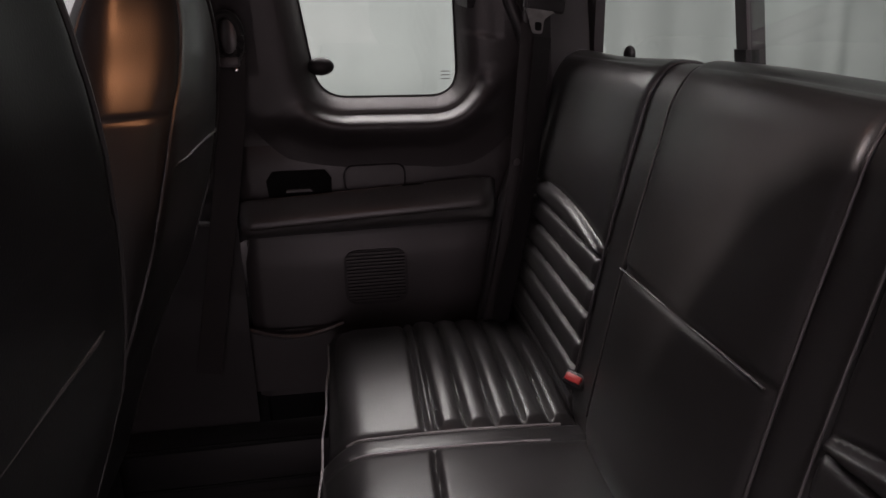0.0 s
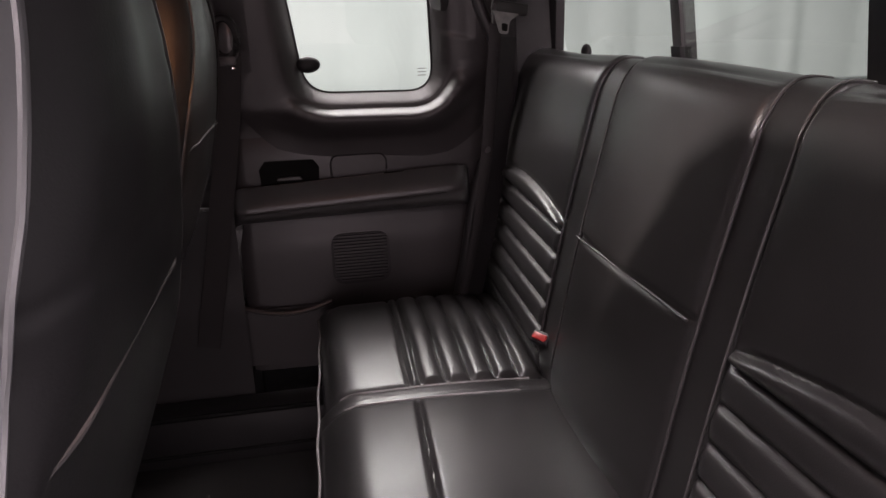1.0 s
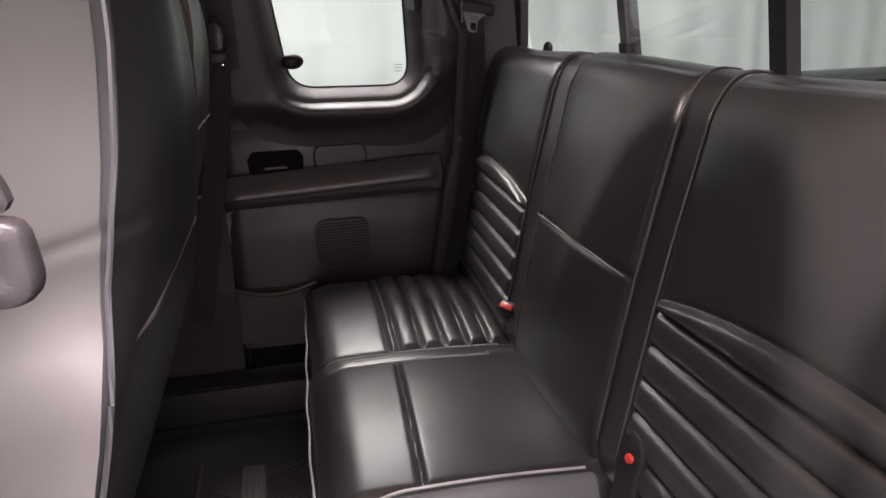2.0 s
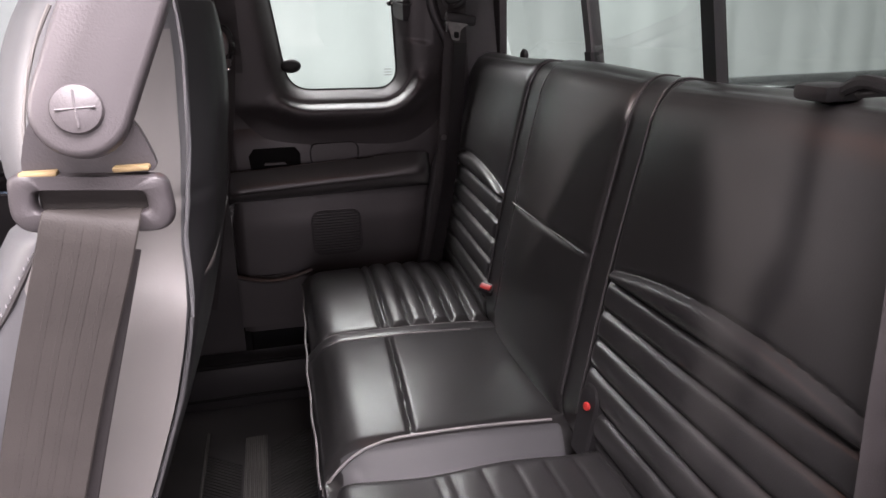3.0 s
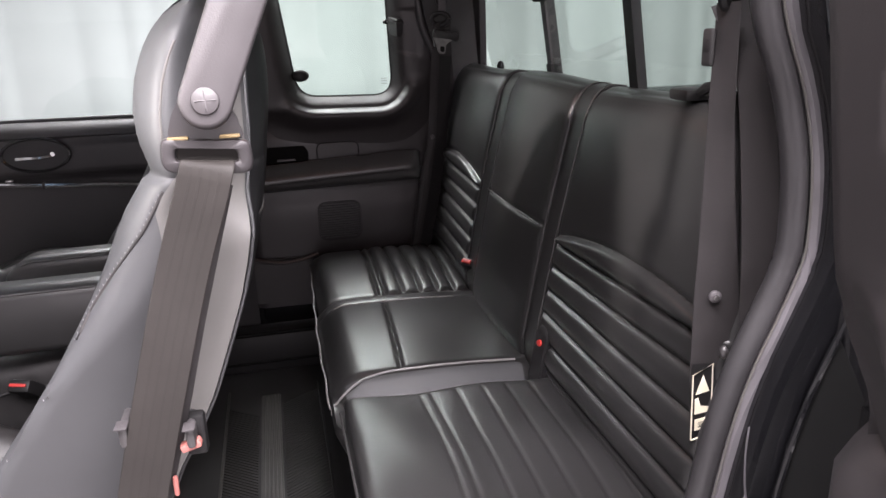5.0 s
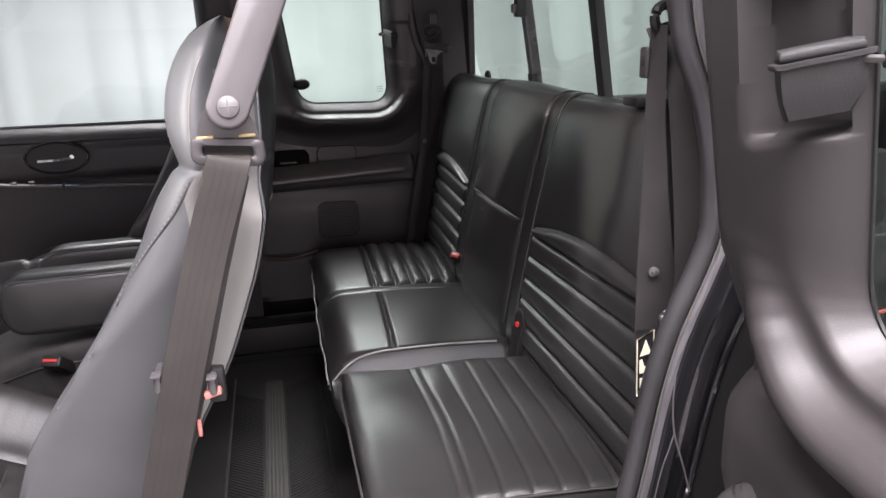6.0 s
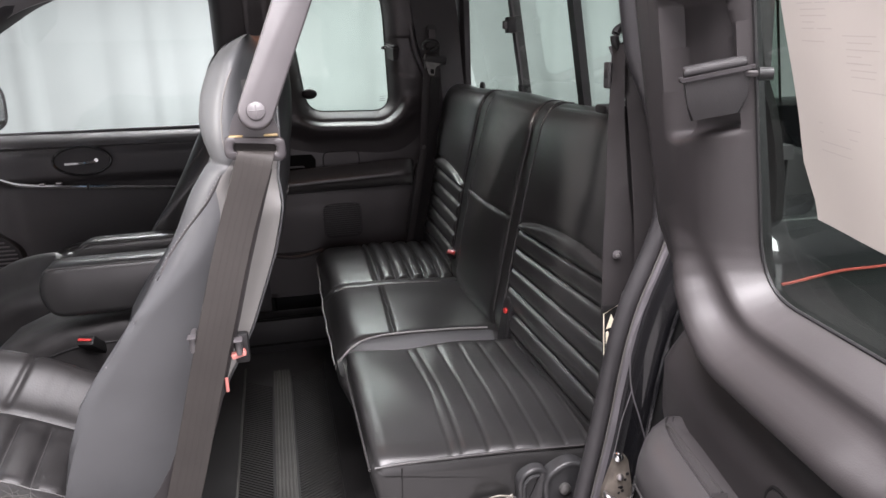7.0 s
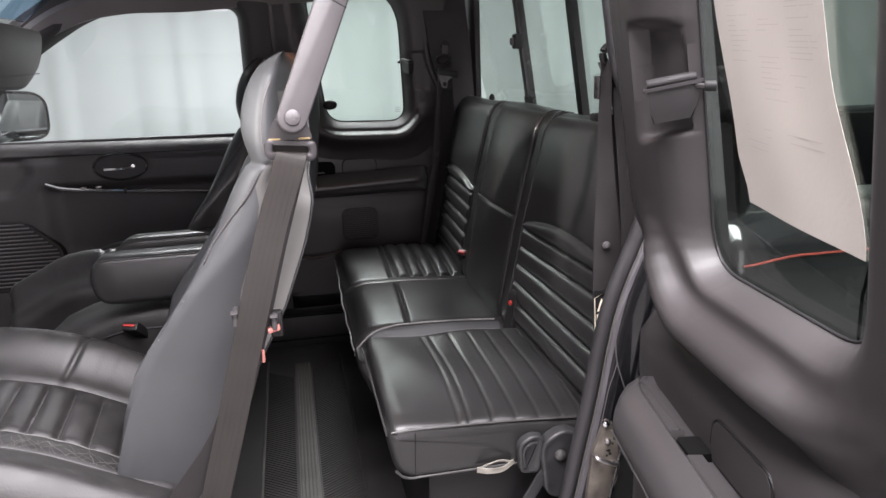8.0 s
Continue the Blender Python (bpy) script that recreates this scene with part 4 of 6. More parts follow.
def relief_back(ya, yb, tuft, puff, outboard=1):
    def f(p, n, y):
        face = smooth(0.5, 0.9, -n[:, 0])
        u = min(1, max(0, (y - ya) / (yb - ya)))
        bulge = puff * math.sin(math.pi * u) ** 0.6
        z = p[:, 1]
        r = np.zeros(len(p))
        if tuft:
            edge = smooth(0.0, 0.035, u) * smooth(1.0, 0.965, u)
            outer = 1 - u if outboard < 0 else u
            # the sewn lines climb a little towards the door
            zz = z - (0.012 * smooth(1.05, 1.15, z) if outboard < 0 else 0.018) * outer
            r = channels(zz, RIBS_Z[1:], 0.0050, 0.0045) * edge
            # the top roll is lens-shaped: slim at both seams, thick in the middle
            top = 1.178 + 0.030 * math.sin(math.pi * u) ** 0.8
            v = np.clip((zz - 1.168) / (top - 1.168), 0, 1)
            r = r + edge * (0.009 * np.sin(np.pi * v) ** 0.7 - 0.004 * np.exp(-((zz - top) / 0.006) ** 2))
            bulge = bulge * smooth(1.12, 1.28, z)
        else:
            r = -0.0045 * np.exp(-((z - 1.182) / 0.006) ** 2) * smooth(0.0, 0.03, u) * smooth(1.0, 0.97, u)
        roll = 0.004 * smooth(0.4, 0.9, n[:, 1]) * math.sin(9 * y)
        return face * (r + bulge) + roll
    return f


backs = []
for name, ya, yb, tuft, puff, text in (("backrest", 0.050, 0.540, True, 0.016, "black leather backrest with tufted lower part"),
                                        ("backrest", 0.596, 0.934, False, 0.014, "smooth black leather centre backrest"),
                                        ("backrest", 1.000, 1.412, True, 0.014, "black leather backrest with tufted lower part")):
    shape, g, yy = pad(BACK, ya, yb, 0.014, 110 if tuft else 50, relief_back(ya, yb, tuft, puff, -1 if ya < 0.5 else 1), 0.0020)
    b = part(name, shape, LEATHER, bench, text, 50)
    backs.append((b, g, yy))
for ya, yb in ((0.536, 0.600), (0.930, 1.004)):
    shape, g, yy = pad(BACK, ya, yb, 0.006, 8, lambda p, n, y: np.full(len(p), -0.003), 0.008)
    b = part("backrest_band", shape, LEATHER, bench, "narrow leather band between two seams", 50)
    for y in (ya + 0.004, yb - 0.004):
        side = [q for q in g[len(yy) // 2] if q[0] < 0.515 and q[2] > 0.96]
        side = sorted(side, key=lambda q: q[2] + 0.5 * max(0, q[0] - 0.46))
        line = np.array(side)
        line[:, 1] = y
        line[:, 0] -= 0.003
        line[:, 2] += 0.001
        part("piping", tube(line, 0.0017, 6), SEAM, b, "dark sewn piping")
centre_back = backs[1][0]
part("cross_seam", tube([(0.3805, y, 1.1825) for y in np.linspace(0.606, 0.924, 16)], 0.0016, 6), SEAM, centre_back)

# folding hardware under the near end of the bench
hinge = thing("folding_bracket", (0.29, 0.05, 0.80), "black metal folding bracket under the end of the bench", "bracket")
for corners, tag in (([(0.262, 0.80, 0.02), (0.335, 0.78, 0.02), (0.340, 0.900, 0.035), (0.300, 0.930, 0.04), (0.250, 0.905, 0.04)], "hinge_plate"),
                     ([(0.216, 0.848, 0.012), (0.252, 0.845, 0.01), (0.262, 0.914, 0.012), (0.238, 0.920, 0.02), (0.212, 0.905, 0.015)], "hinge_lug")):
    pp, pn = outline(corners, 0.004)
    y0 = 0.034 if tag == "hinge_plate" else 0.040
    part(tag, loft([[(p[0], y, p[1]) for p in pp - pn * q] for y, q in ((0.058, 0.0), (y0 + 0.004, 0.0), (y0 + 0.001, 0.0015), (y0, 0.005), (y0 + 0.0015, 0.009), (y0 + 0.002, 0.014))]), BRACKET, hinge, "", 60)
part("lug_ridge", tube(spline([(0.224, 0.039, 0.862), (0.222, 0.038, 0.892), (0.232, 0.038, 0.905), (0.246, 0.039, 0.906)], 14), 0.003, 8), BRACKET, hinge)
part("bolt", disc((0.287, 0.036, 0.879), (0, -1, 0), 0.0095, 0.007, dome=0.003), BOLT, hinge, "dull steel pivot bolt")
part("hinge_arm", ribbon(spline([(0.268, 0.046, 0.850), (0.245, 0.046, 0.812), (0.222, 0.050, 0.76), (0.20, 0.06, 0.62)], 14), (1, 0, 0), 0.022, 0.006), BRACKET, hinge)
tag = thing("care_tag", (0.19, 0.054, 0.85), "folded white cloth tag hanging under the cushion", "tag")
part("cloth", ribbon(spline([(0.141, 0.052, 0.862), (0.160, 0.046, 0.860), (0.185, 0.046, 0.860), (0.207, 0.051, 0.869)], 14), (0.0, -0.35, 0.94), 0.015, 0.0014), CLOTH, tag)
part("cloth_fold", ribbon(spline([(0.146, 0.050, 0.866), (0.160, 0.042, 0.876), (0.178, 0.042, 0.880), (0.196, 0.046, 0.874), (0.206, 0.050, 0.868)], 16), (0.0, -0.6, 0.8), 0.007, 0.0012), CLOTH, tag)

# small things on top of the bench's back
clip = thing("window_knob", (0.532, 1.285, 1.425), "small black rounded knob below the rear window", "knob")
part("knob_body", blob((0.530, 1.285, 1.428), 0.009, 0.015, 0.015), TRIM_BLACK, clip)
strap = thing("strap_guide", (0.45, 0.25, 1.43), "black plastic strap guide lying on the backrest", "strap guide")
part("guide_body", box(0.432, 0.474, 0.238, 0.282, 1.432, 1.447, 0.005), TRIM_BLACK, strap)
part("guide_loop", tube(spline([(0.452, 0.240, 1.443), (0.447, 0.215, 1.452), (0.444, 0.185, 1.450), (0.452, 0.165, 1.442), (0.462, 0.19, 1.447), (0.458, 0.23, 1.442)], 24), 0.006, 8), TRIM_BLACK, strap)


# ---- front seats ----
SEAT_PROFILE = [(0.80, -0.490, -0.31), (0.90, -0.462, -0.276), (1.00, -0.437, -0.236), (1.064, -0.415, -0.206), (1.11, -0.386, -0.180), (1.15, -0.355, -0.160), (1.21, -0.312, -0.137), (1.262, -0.286, -0.118),
                (1.30, -0.269, -0.108), (1.355, -0.243, -0.096), (1.392, -0.216, -0.090), (1.402, -0.205, -0.089), (1.43, -0.211, -0.084), (1.46, -0.2105, -0.081), (1.487, -0.206, -0.080), (1.505, -0.2005, -0.0805), (1.522, -0.193, -0.082), (1.537, -0.184, -0.0845), (1.550, -0.1735, -0.089), (1.560, -0.162, -0.095), (1.567, -0.151, -0.102), (1.572, -0.138, -0.110)]


def rear_pinch(z):
    """How far the piped rear corner draws inwards, towards the headrest."""
    return 0.8 * smooth(1.325, 1.375, z) + 0.5 * smooth(1.385, 1.47, z)


def inboard_flare(z):
    """The seat's inboard side: slim at the headrest, wider at the shoulders."""
    return 0.040 * smooth(1.42, 1.26, z) - 0.022 * smooth(1.38, 1.50, z)


def seat_section(z, y0, y1, dx, taper, pinch):
    """Outline of the high-backed seat at a height: flat sides, piped rear corners and front bolsters."""
    t = np.array(SEAT_PROFILE)
    mid = (y0 + y1) / 2
    xf, xr = np.interp(z, t[:, 0], t[:, 1]) + dx, np.interp(z, t[:, 0], t[:, 2]) + dx
    narrow = taper * smooth(1.40, 1.60, z) + 0.03 * smooth(1.53, 1.575, z)
    seam = 0.003 * math.exp(-((z - 1.397) / 0.0035) ** 2)
    flare = inboard_flare(z)
    a, b = y0 + narrow + seam, y1 - narrow - seam
    a, b = (a, b + flare) if pinch else (a - flare, b)
    xf = xf + seam
    dish = 0.045 * smooth(1.46, 1.36, z)
    th = xr - xf
    up = float(smooth(1.36, 1.44, z))
    half = [(xr - 0.001 + 0.002 * up, a + 0.042 + 0.014 * up, 0.013 if pinch else 0.040), (xr + 0.004 - 0.004 * up, a + 0.11, 0.08)]
    tight = float(smooth(1.32, 1.18, z))
    front = [(xf + dish, mid - 0.10, 0.06), (xf + 0.001, a + 0.055 - 0.041 * tight, 0.04 - 0.028 * tight), (xf + (0.30 - 0.26 * tight) * th, a + 0.001, 0.045 - 0.034 * tight)]
    far_half = half[::-1]
    half = [(half[0][0] - pinch * 0.30 * rear_pinch(z), half[0][1] + pinch * rear_pinch(z), 0.013), half[1]] if pinch else half
    half[1] = (half[1][0], max(half[1][1], half[0][1] + 0.03), half[1][2])
    corners = half + [(xr + 0.006, mid, 0.08)] + [(x, a + b - y, r) for x, y, r in far_half] + [(x, a + b - y, r) for x, y, r in front[::-1]] + front
    pts = outline(corners, 96)[0]
    return pts


def seat_back(zs, y0, y1, dx, taper, pinch=0.0):
    """Sections stacked along the seat's lean."""
    return loft([[(p[0], p[1], z) for p in seat_section(z, y0, y1, dx, taper, pinch)] for z in zs])


def on_side(z, x, y0, y1, dx, pinch, sgn):
    """The place on a seat's side at a height and an x."""
    pts = seat_section(z, y0, y1, dx, 0.05, pinch)
    mid = (y0 + y1) / 2
    side = np.array(sorted([tuple(p) for p in pts if (p[1] - mid) * sgn > 0.160 and p[0] < dx - 0.10 + (z - 1.35) * 0.4]))
    x = max(x, side[0, 0] + 0.0015)
    return (x, float(np.interp(x, side[:, 0], side[:, 1])) + sgn * 0.0006, z)


def seat_edge(zs, y, dx, front, inset):
    t = np.array(SEAT_PROFILE)
    return [(np.interp(z, t[:, 0], t[:, 1 if front else 2]) + dx + (inset if front else -inset), y, z) for z in zs]


def front_seat(name, y0, y1, dx, outboard, reach, label):
    seat = thing(name, (-0.55 + dx, (y0 + y1) / 2, FLOOR_Z), label, "car seat", "front seats")
    pinch = 0.048 if outboard < 0 else 0.0
    low = np.concatenate([np.linspace(0.80, 1.38, 34), np.linspace(1.386, 1.408, 9)])
    # the driver's back takes the lightened leather, as if lit from the door side
    back = part("backrest", seat_back(np.concatenate([low, np.linspace(1.415, 1.53, 12), np.linspace(1.536, 1.572, 13)]), y0, y1, dx, 0.05, pinch), LEATHER_LIT if outboard < 0 else LEATHER, seat, "dark leather seat back with built-in headrest", 50)
    # the rear panel between the two pipings: same leather, its shade put in a darker colour
    rows = []
    for z in np.concatenate([np.linspace(0.84, 1.38, 34), np.linspace(1.386, 1.408, 9), np.linspace(1.415, 1.53, 12)]):
        up, narrow = smooth(1.36, 1.44, z), 0.05 * smooth(1.40, 1.60, z) + 0.03 * smooth(1.53, 1.575, z)
        lo = y0 + 0.043 + 0.014 * up + narrow + pinch * rear_pinch(z)
        hi = y1 - 0.043 - 0.014 * up - narrow + inboard_flare(z)
        pts = seat_section(z, y0, y1, dx, 0.05, pinch)
        half_x = np.interp(z, [p[0] for p in SEAT_PROFILE], [(p[1] + p[2]) / 2 for p in SEAT_PROFILE]) + dx
        rear = np.array(sorted([(p[1], p[0]) for p in pts if p[0] > half_x]))
        rows.append([(float(np.interp(y, rear[:, 0], rear[:, 1])) + 0.0022, y, z) for y in np.linspace(lo, hi, 34)])
    if outboard < 0:
        part("rear_panel", loft(rows, cap=False, closed=False), LEATHER_SHADED, back, "rear panel of the seat leather, darkened as shade", 60)
    # added strip on the seat's side: the light there is put in a paler leather
    if outboard < 0:
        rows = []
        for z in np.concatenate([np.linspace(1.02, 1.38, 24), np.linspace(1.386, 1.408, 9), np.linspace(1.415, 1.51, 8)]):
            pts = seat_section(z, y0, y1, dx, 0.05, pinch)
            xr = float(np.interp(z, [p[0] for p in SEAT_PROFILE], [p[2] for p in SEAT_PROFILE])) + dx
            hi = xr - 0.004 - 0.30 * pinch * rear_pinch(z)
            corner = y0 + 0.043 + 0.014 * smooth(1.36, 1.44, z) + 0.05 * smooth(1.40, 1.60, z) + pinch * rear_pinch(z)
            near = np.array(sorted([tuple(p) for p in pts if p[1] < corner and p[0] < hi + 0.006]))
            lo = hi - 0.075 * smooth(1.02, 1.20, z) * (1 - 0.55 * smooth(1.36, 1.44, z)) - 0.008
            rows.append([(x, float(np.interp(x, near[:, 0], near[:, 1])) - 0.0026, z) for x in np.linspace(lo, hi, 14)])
        part("lit_side_strip", loft(rows, cap=False, closed=False), LEATHER_SIDE_LIT, back, "strip of the seat's side, lightened as if lit", 60)
    for y, sgn in ((y0, -1), (y1, 1)):
        side_pinch = pinch if sgn < 0 else 0.0
        line = []
        for x, _, z in seat_edge(np.linspace(0.84, 1.535, 60), y, dx, False, 0.0):
            up, narrow = smooth(1.36, 1.44, z), 0.05 * smooth(1.40, 1.60, z) + 0.03 * smooth(1.53, 1.575, z)
            line.append((x - 0.001 + 0.002 * up - 0.30 * side_pinch * rear_pinch(z), y - sgn * (0.042 + 0.014 * up + narrow - 0.0006 + side_pinch * rear_pinch(z)) + (outboard == -sgn) * sgn * inboard_flare(z), z))
        part("piping", tube(line, 0.0018, 6), LEATHER_LIT if sgn < 0 and outboard < 0 else SEAM, back, "rear piping")
        front_line = [on_side(z, float(np.interp(z, [1.12, 1.164, 1.207, 1.271, 1.31, 1.348, 1.385], [-0.366, -0.334, -0.303, -0.267, -0.237, -0.205, -0.182])) + dx, y0, y1, dx, pinch, sgn) for z in np.linspace(1.12, 1.385, 40)]
        part("side_seam", tube(front_line, 0.0016, 6), SEAM, back)
        stitches = []
        for k, q in enumerate(spline(front_line, 96)):
            if k % 2 == 0:
                stitches.append(box(q[0] - 0.0030, q[0] - 0.0025, q[1] + min(0, sgn * 0.0009), q[1] + max(0, sgn * 0.0009), q[2] - 0.0009, q[2] + 0.0009, 0, 1))
        tagged(part("stitching", join(*stitches), THREAD, back, "pale stitching"), "pale stitching", kind="stuff")
        head = [(p[0], y - sgn * (0.003 + 0.05 * smooth(1.40, 1.60, p[2])), p[2]) for p in seat_edge(np.linspace(1.41, 1.525, 16), y, dx, True, 0.036)]
        part("headrest_seam", tube(head, 0.0012, 6), CREASE, back)
    arch = []
    for u in np.linspace(0.03, 0.98, 40):
        z = 1.336 + 0.006 * math.sin(math.pi * u) ** 0.5
        e = min(u, 1 - u) * (y1 - y0)
        x = np.interp(z, [1.30, 1.355, 1.392], [-0.108, -0.096, -0.090]) + dx - 0.0005 + 0.007 * smooth(0.0, 0.08, e) - 0.30 * pinch * rear_pinch(z) * (1 - smooth(0.0, 0.10, (y1 - y0) * u))
        arch.append((x, y0 + 0.046 + pinch * 0.1 + (y1 - y0 - 0.090 - pinch * 0.1) * u, z))
    part("back_seam", tube(arch, 0.0015, 6), SEAM, back, "arched seam over the seat's back")
    # cushion: bolsters on both sides, channels across the middle
    lines = [dx - 0.385 - 0.046 * k for k in range(10)]

    def relief(p, n, y):
        top = smooth(0.5, 0.95, n[:, 1])
        u = (y - y0) / (y1 - y0)
        u = u if outboard < 0 else 1 - u
        inner = smooth(0.130, 0.150, u) * smooth(0.58, 0.52, u)
        r = channels(p[:, 0] + 0.03 * (u - 0.5), lines, 0.0040, 0.0062) * inner
        bol = 0.070 * math.exp(-((u - 0.79) / 0.135) ** 2) + 0.007 * math.exp(-((u + 0.09) / 0.07) ** 2) - 0.035 * smooth(-0.10, -0.26, u)
        pinch = -0.006 * math.exp(-((u - 0.02) / 0.012) ** 2) - 0.0035 * math.exp(-((u - 0.135) / 0.012) ** 2) - 0.005 * math.exp(-((u - 0.57) / 0.012) ** 2)
        split = -0.006 * np.exp(-((p[:, 0] - dx + 0.60 - 0.05 * (u - 0.6)) / 0.006) ** 2) * smooth(0.58, 0.62, u)
        return top * (r + bol + pinch + split)

    corners = [(dx - 0.36, 0.74, 0.02), (dx - 0.93 + reach, 0.78, 0.03), (dx - 0.955 + reach, 0.93, 0.04), (dx - 0.86 + 1.7 * reach, 1.005 + 0.15 * reach, 0.08), (dx - 0.63 + reach, 0.984 + 0.15 * reach, 0.12), (dx - 0.36, 0.845, 0.03)]
    shape, g, yy = pad(corners, y0 - (0.10 if outboard < 0 else 0.02), y1 + (0.02 if outboard < 0 else 0.05), 0.03, 80, relief, 0.0032)
    cushion = part("seat_cushion", shape, LEATHER_OLD, seat, "worn black leather cushion with cross channels", 50)

    def on_cushion(x, y):
        row = g[int(np.argmin(np.abs(yy - y)))]
        k = (row[:, 2] > 0.83) & (row[:, 0] < dx - 0.37)
        top = row[k]
        order = np.argsort(top[:, 0])
        return (x, y, float(np.interp(x, top[order, 0], top[order, 2])) + 0.0006)

    if outboard < 0:
        edge_y = y0 + 0.02 * (y1 - y0)
        part("piping", tube([on_cushion(x, edge_y) for x in np.linspace(dx - 0.80, dx - 0.40, 40)], 0.0024, 6), SEAM, cushion, "sewn piping")
        inner_y = y0 + 0.135 * (y1 - y0)
        part("piping", tube([on_cushion(x, inner_y) for x in np.linspace(dx - 0.80, dx - 0.40, 40)], 0.0013, 6), SEAM, cushion, "sewn piping")
        for line in lines:
            part("channel_seam", tube([on_cushion(line - 0.03 * (u - 0.5), y0 + u * (y1 - y0)) for u in np.linspace(0.14, 0.52, 16)], 0.0010, 6), SEAM, cushion)
        rng = random.Random(11)
        for k in range(60):
            x = dx - 0.42 - 0.0062 * k
            reach_v = rng.uniform(0.020, 0.042)
            turn = rng.choice((-1, 1)) * rng.uniform(0.012, 0.040)
            part("crease", tube([on_cushion(x + turn * v + 0.0015 * math.sin(9 * v + k), edge_y + 0.004 + reach_v * v) for v in np.linspace(0, 1, 7)], rng.uniform(0.0002, 0.0004), 5), CREASE, cushion, "pale cracked crease")
    part("seat_frame", box(dx - 0.90 + reach, dx - 0.34, y0 + 0.03, y1 - 0.03, FLOOR_Z, 0.80, 0.02), TRIM_BLACK, seat, "black seat frame")
    return seat


driver = front_seat("driver_seat", 0.138, 0.557, 0.0, -1, 0.0, "black leather driver's bucket seat with pale stitching")
passenger = front_seat("passenger_seat", 0.895, 1.325, -0.055, 1, 0.13, "black leather passenger bucket seat beside the console")


def armrest(seat, x0, x1, y0, y1, z0, z1, nose, label):
    """A padded folding armrest of a seat: rounded slab with a soft nose and a seam along its top rim."""
    pp, pn = outline([(x1, z0 + 0.004, 0.02), (x0 + 0.02 + nose, z0, 0.04), (x0, z0 + (z1 - z0) * 0.45, 0.03), (x0 + 0.015 + nose * 0.6, z1 - 0.008, 0.025), (x1, z1 - 0.004, 0.02)], 0.007)
    rings = []
    for y, q in ((y0, 0.014), (y0 + 0.003, 0.006), (y0 + 0.010, 0.0), (y1 - 0.010, 0.0), (y1 - 0.003, 0.006), (y1, 0.014)):
        rings.append([(p[0], y, p[1]) for p in pp - pn * q])
    body = part("armrest", loft(rings), LEATHER, seat, label, 50)
    rim = [p - n * 0.004 for p, n in zip(pp, pn) if n[1] > 0.35 or (n[0] < -0.8)]
    rim = sorted(rim, key=lambda p: p[0])
    part("seam", tube([(p[0], y0 + 0.004, p[1]) for p in rim if p[1] > z1 - 0.02], 0.0018, 6), SEAM, body)


armrest(driver, -0.585, -0.27, 0.592, 0.672, 1.048, 1.162, 0.0, "folded-down black leather armrest")
armrest(passenger, -0.585, -0.30, 0.795, 0.868, 1.070, 1.156, 0.045, "folded-down black leather armrest with tapered nose")
console = thing("centre_console", (-0.62, 0.735, FLOOR_Z), "dark brown-black padded console between the front seats", "console")
rings = []
for x, h in ((-0.745, 0.90), (-0.735, 0.935), (-0.70, 0.965), (-0.64, 0.990), (-0.55, 1.015), (-0.45, 1.03), (-0.36, 1.02)):
    rings.append([(x, p[0], p[1]) for p in outline([(0.625, FLOOR_Z, 0.01), (0.85, FLOOR_Z, 0.01), (0.845, h, 0.045), (0.63, h, 0.045)], 0.02)[0][:52]])
n_ring = min(len(r) for r in rings)
part("console_body", loft([r[:n_ring] for r in rings]), LEATHER_OLD, console, "", 50)
part("console_seam", tube([(x, 0.630, 0.925 + 0.05 * smooth(-0.72, -0.5, x)) for x in np.linspace(-0.70, -0.40, 20)], 0.003, 6), TRIM_BLACK, console)


# ---- seat belts ----
def buckle(name, center, direction, label, thick=0.0058):
    """A belt buckle: black case with a red push button in its end."""
    b = thing(name, center, label, "belt buckle", "belt buckles")
    m = look(center, Vector(center) + Vector(direction))
    part("case", moved(box(-0.019, 0.019, -0.011, 0.011, 0.0, 0.062, 0.005), m), TRIM_BLACK, b, "black plastic case")
    part("button", moved(box(-0.0140, 0.0140, -thick, thick, -0.003, 0.006, 0.4 * thick), m), RED, b, "red push button")
    return b


buckle("belt_buckle", (0.345, 0.985, 0.996), (-0.62, -0.35, 0.70), "red-button belt buckle lying in the bench's fold")
b2 = thing("belt_buckle", (0.342, 0.504, 0.965), "round-ended belt buckle with red button beside the backrest", "belt buckle", "belt buckles")
pp, pn = outline([(0.478, 0.92, 0.01), (0.528, 0.92, 0.01), (0.528, 1.028, 0.024), (0.478, 1.028, 0.024)], 0.005)
part("case", loft([[(x + 0.18 * (p[1] - 0.99), p[0], p[1]) for p in pp - pn * q] for x, q in ((0.362, 0.0), (0.348, 0.0), (0.344, 0.004))]), TRIM_BLACK, b2, "black plastic case")
part("button", disc((0.3445, 0.499, 0.999), (-1, -0.25, 0.15), 0.0060, 0.004), RED, b2, "red push button")
buckle("belt_buckle", (-0.515, 0.600, 0.996), (-0.25, -0.72, 0.64), "red-button belt buckle beside the driver's cushion", 0.0026)
b4 = thing("belt_buckle", (-0.160, 0.085, 1.13), "pinkish red buckle end behind the driver's belt", "belt buckle", "belt buckles")
part("case", box(-0.186, -0.166, 0.092, 0.108, 1.128, 1.172, 0.004), TRIM_BLACK, b4)
part("button", moved(box(-0.010, 0.010, -0.006, 0.006, -0.004, 0.004, 0.002), pose(-0.180, 0.085, 1.146, 0, -15, 0)), PINK, b4, "red push button")
part("cord", box(-0.203, -0.198, 0.084, 0.090, 1.090, 1.112, 0.002), PINK, b4)

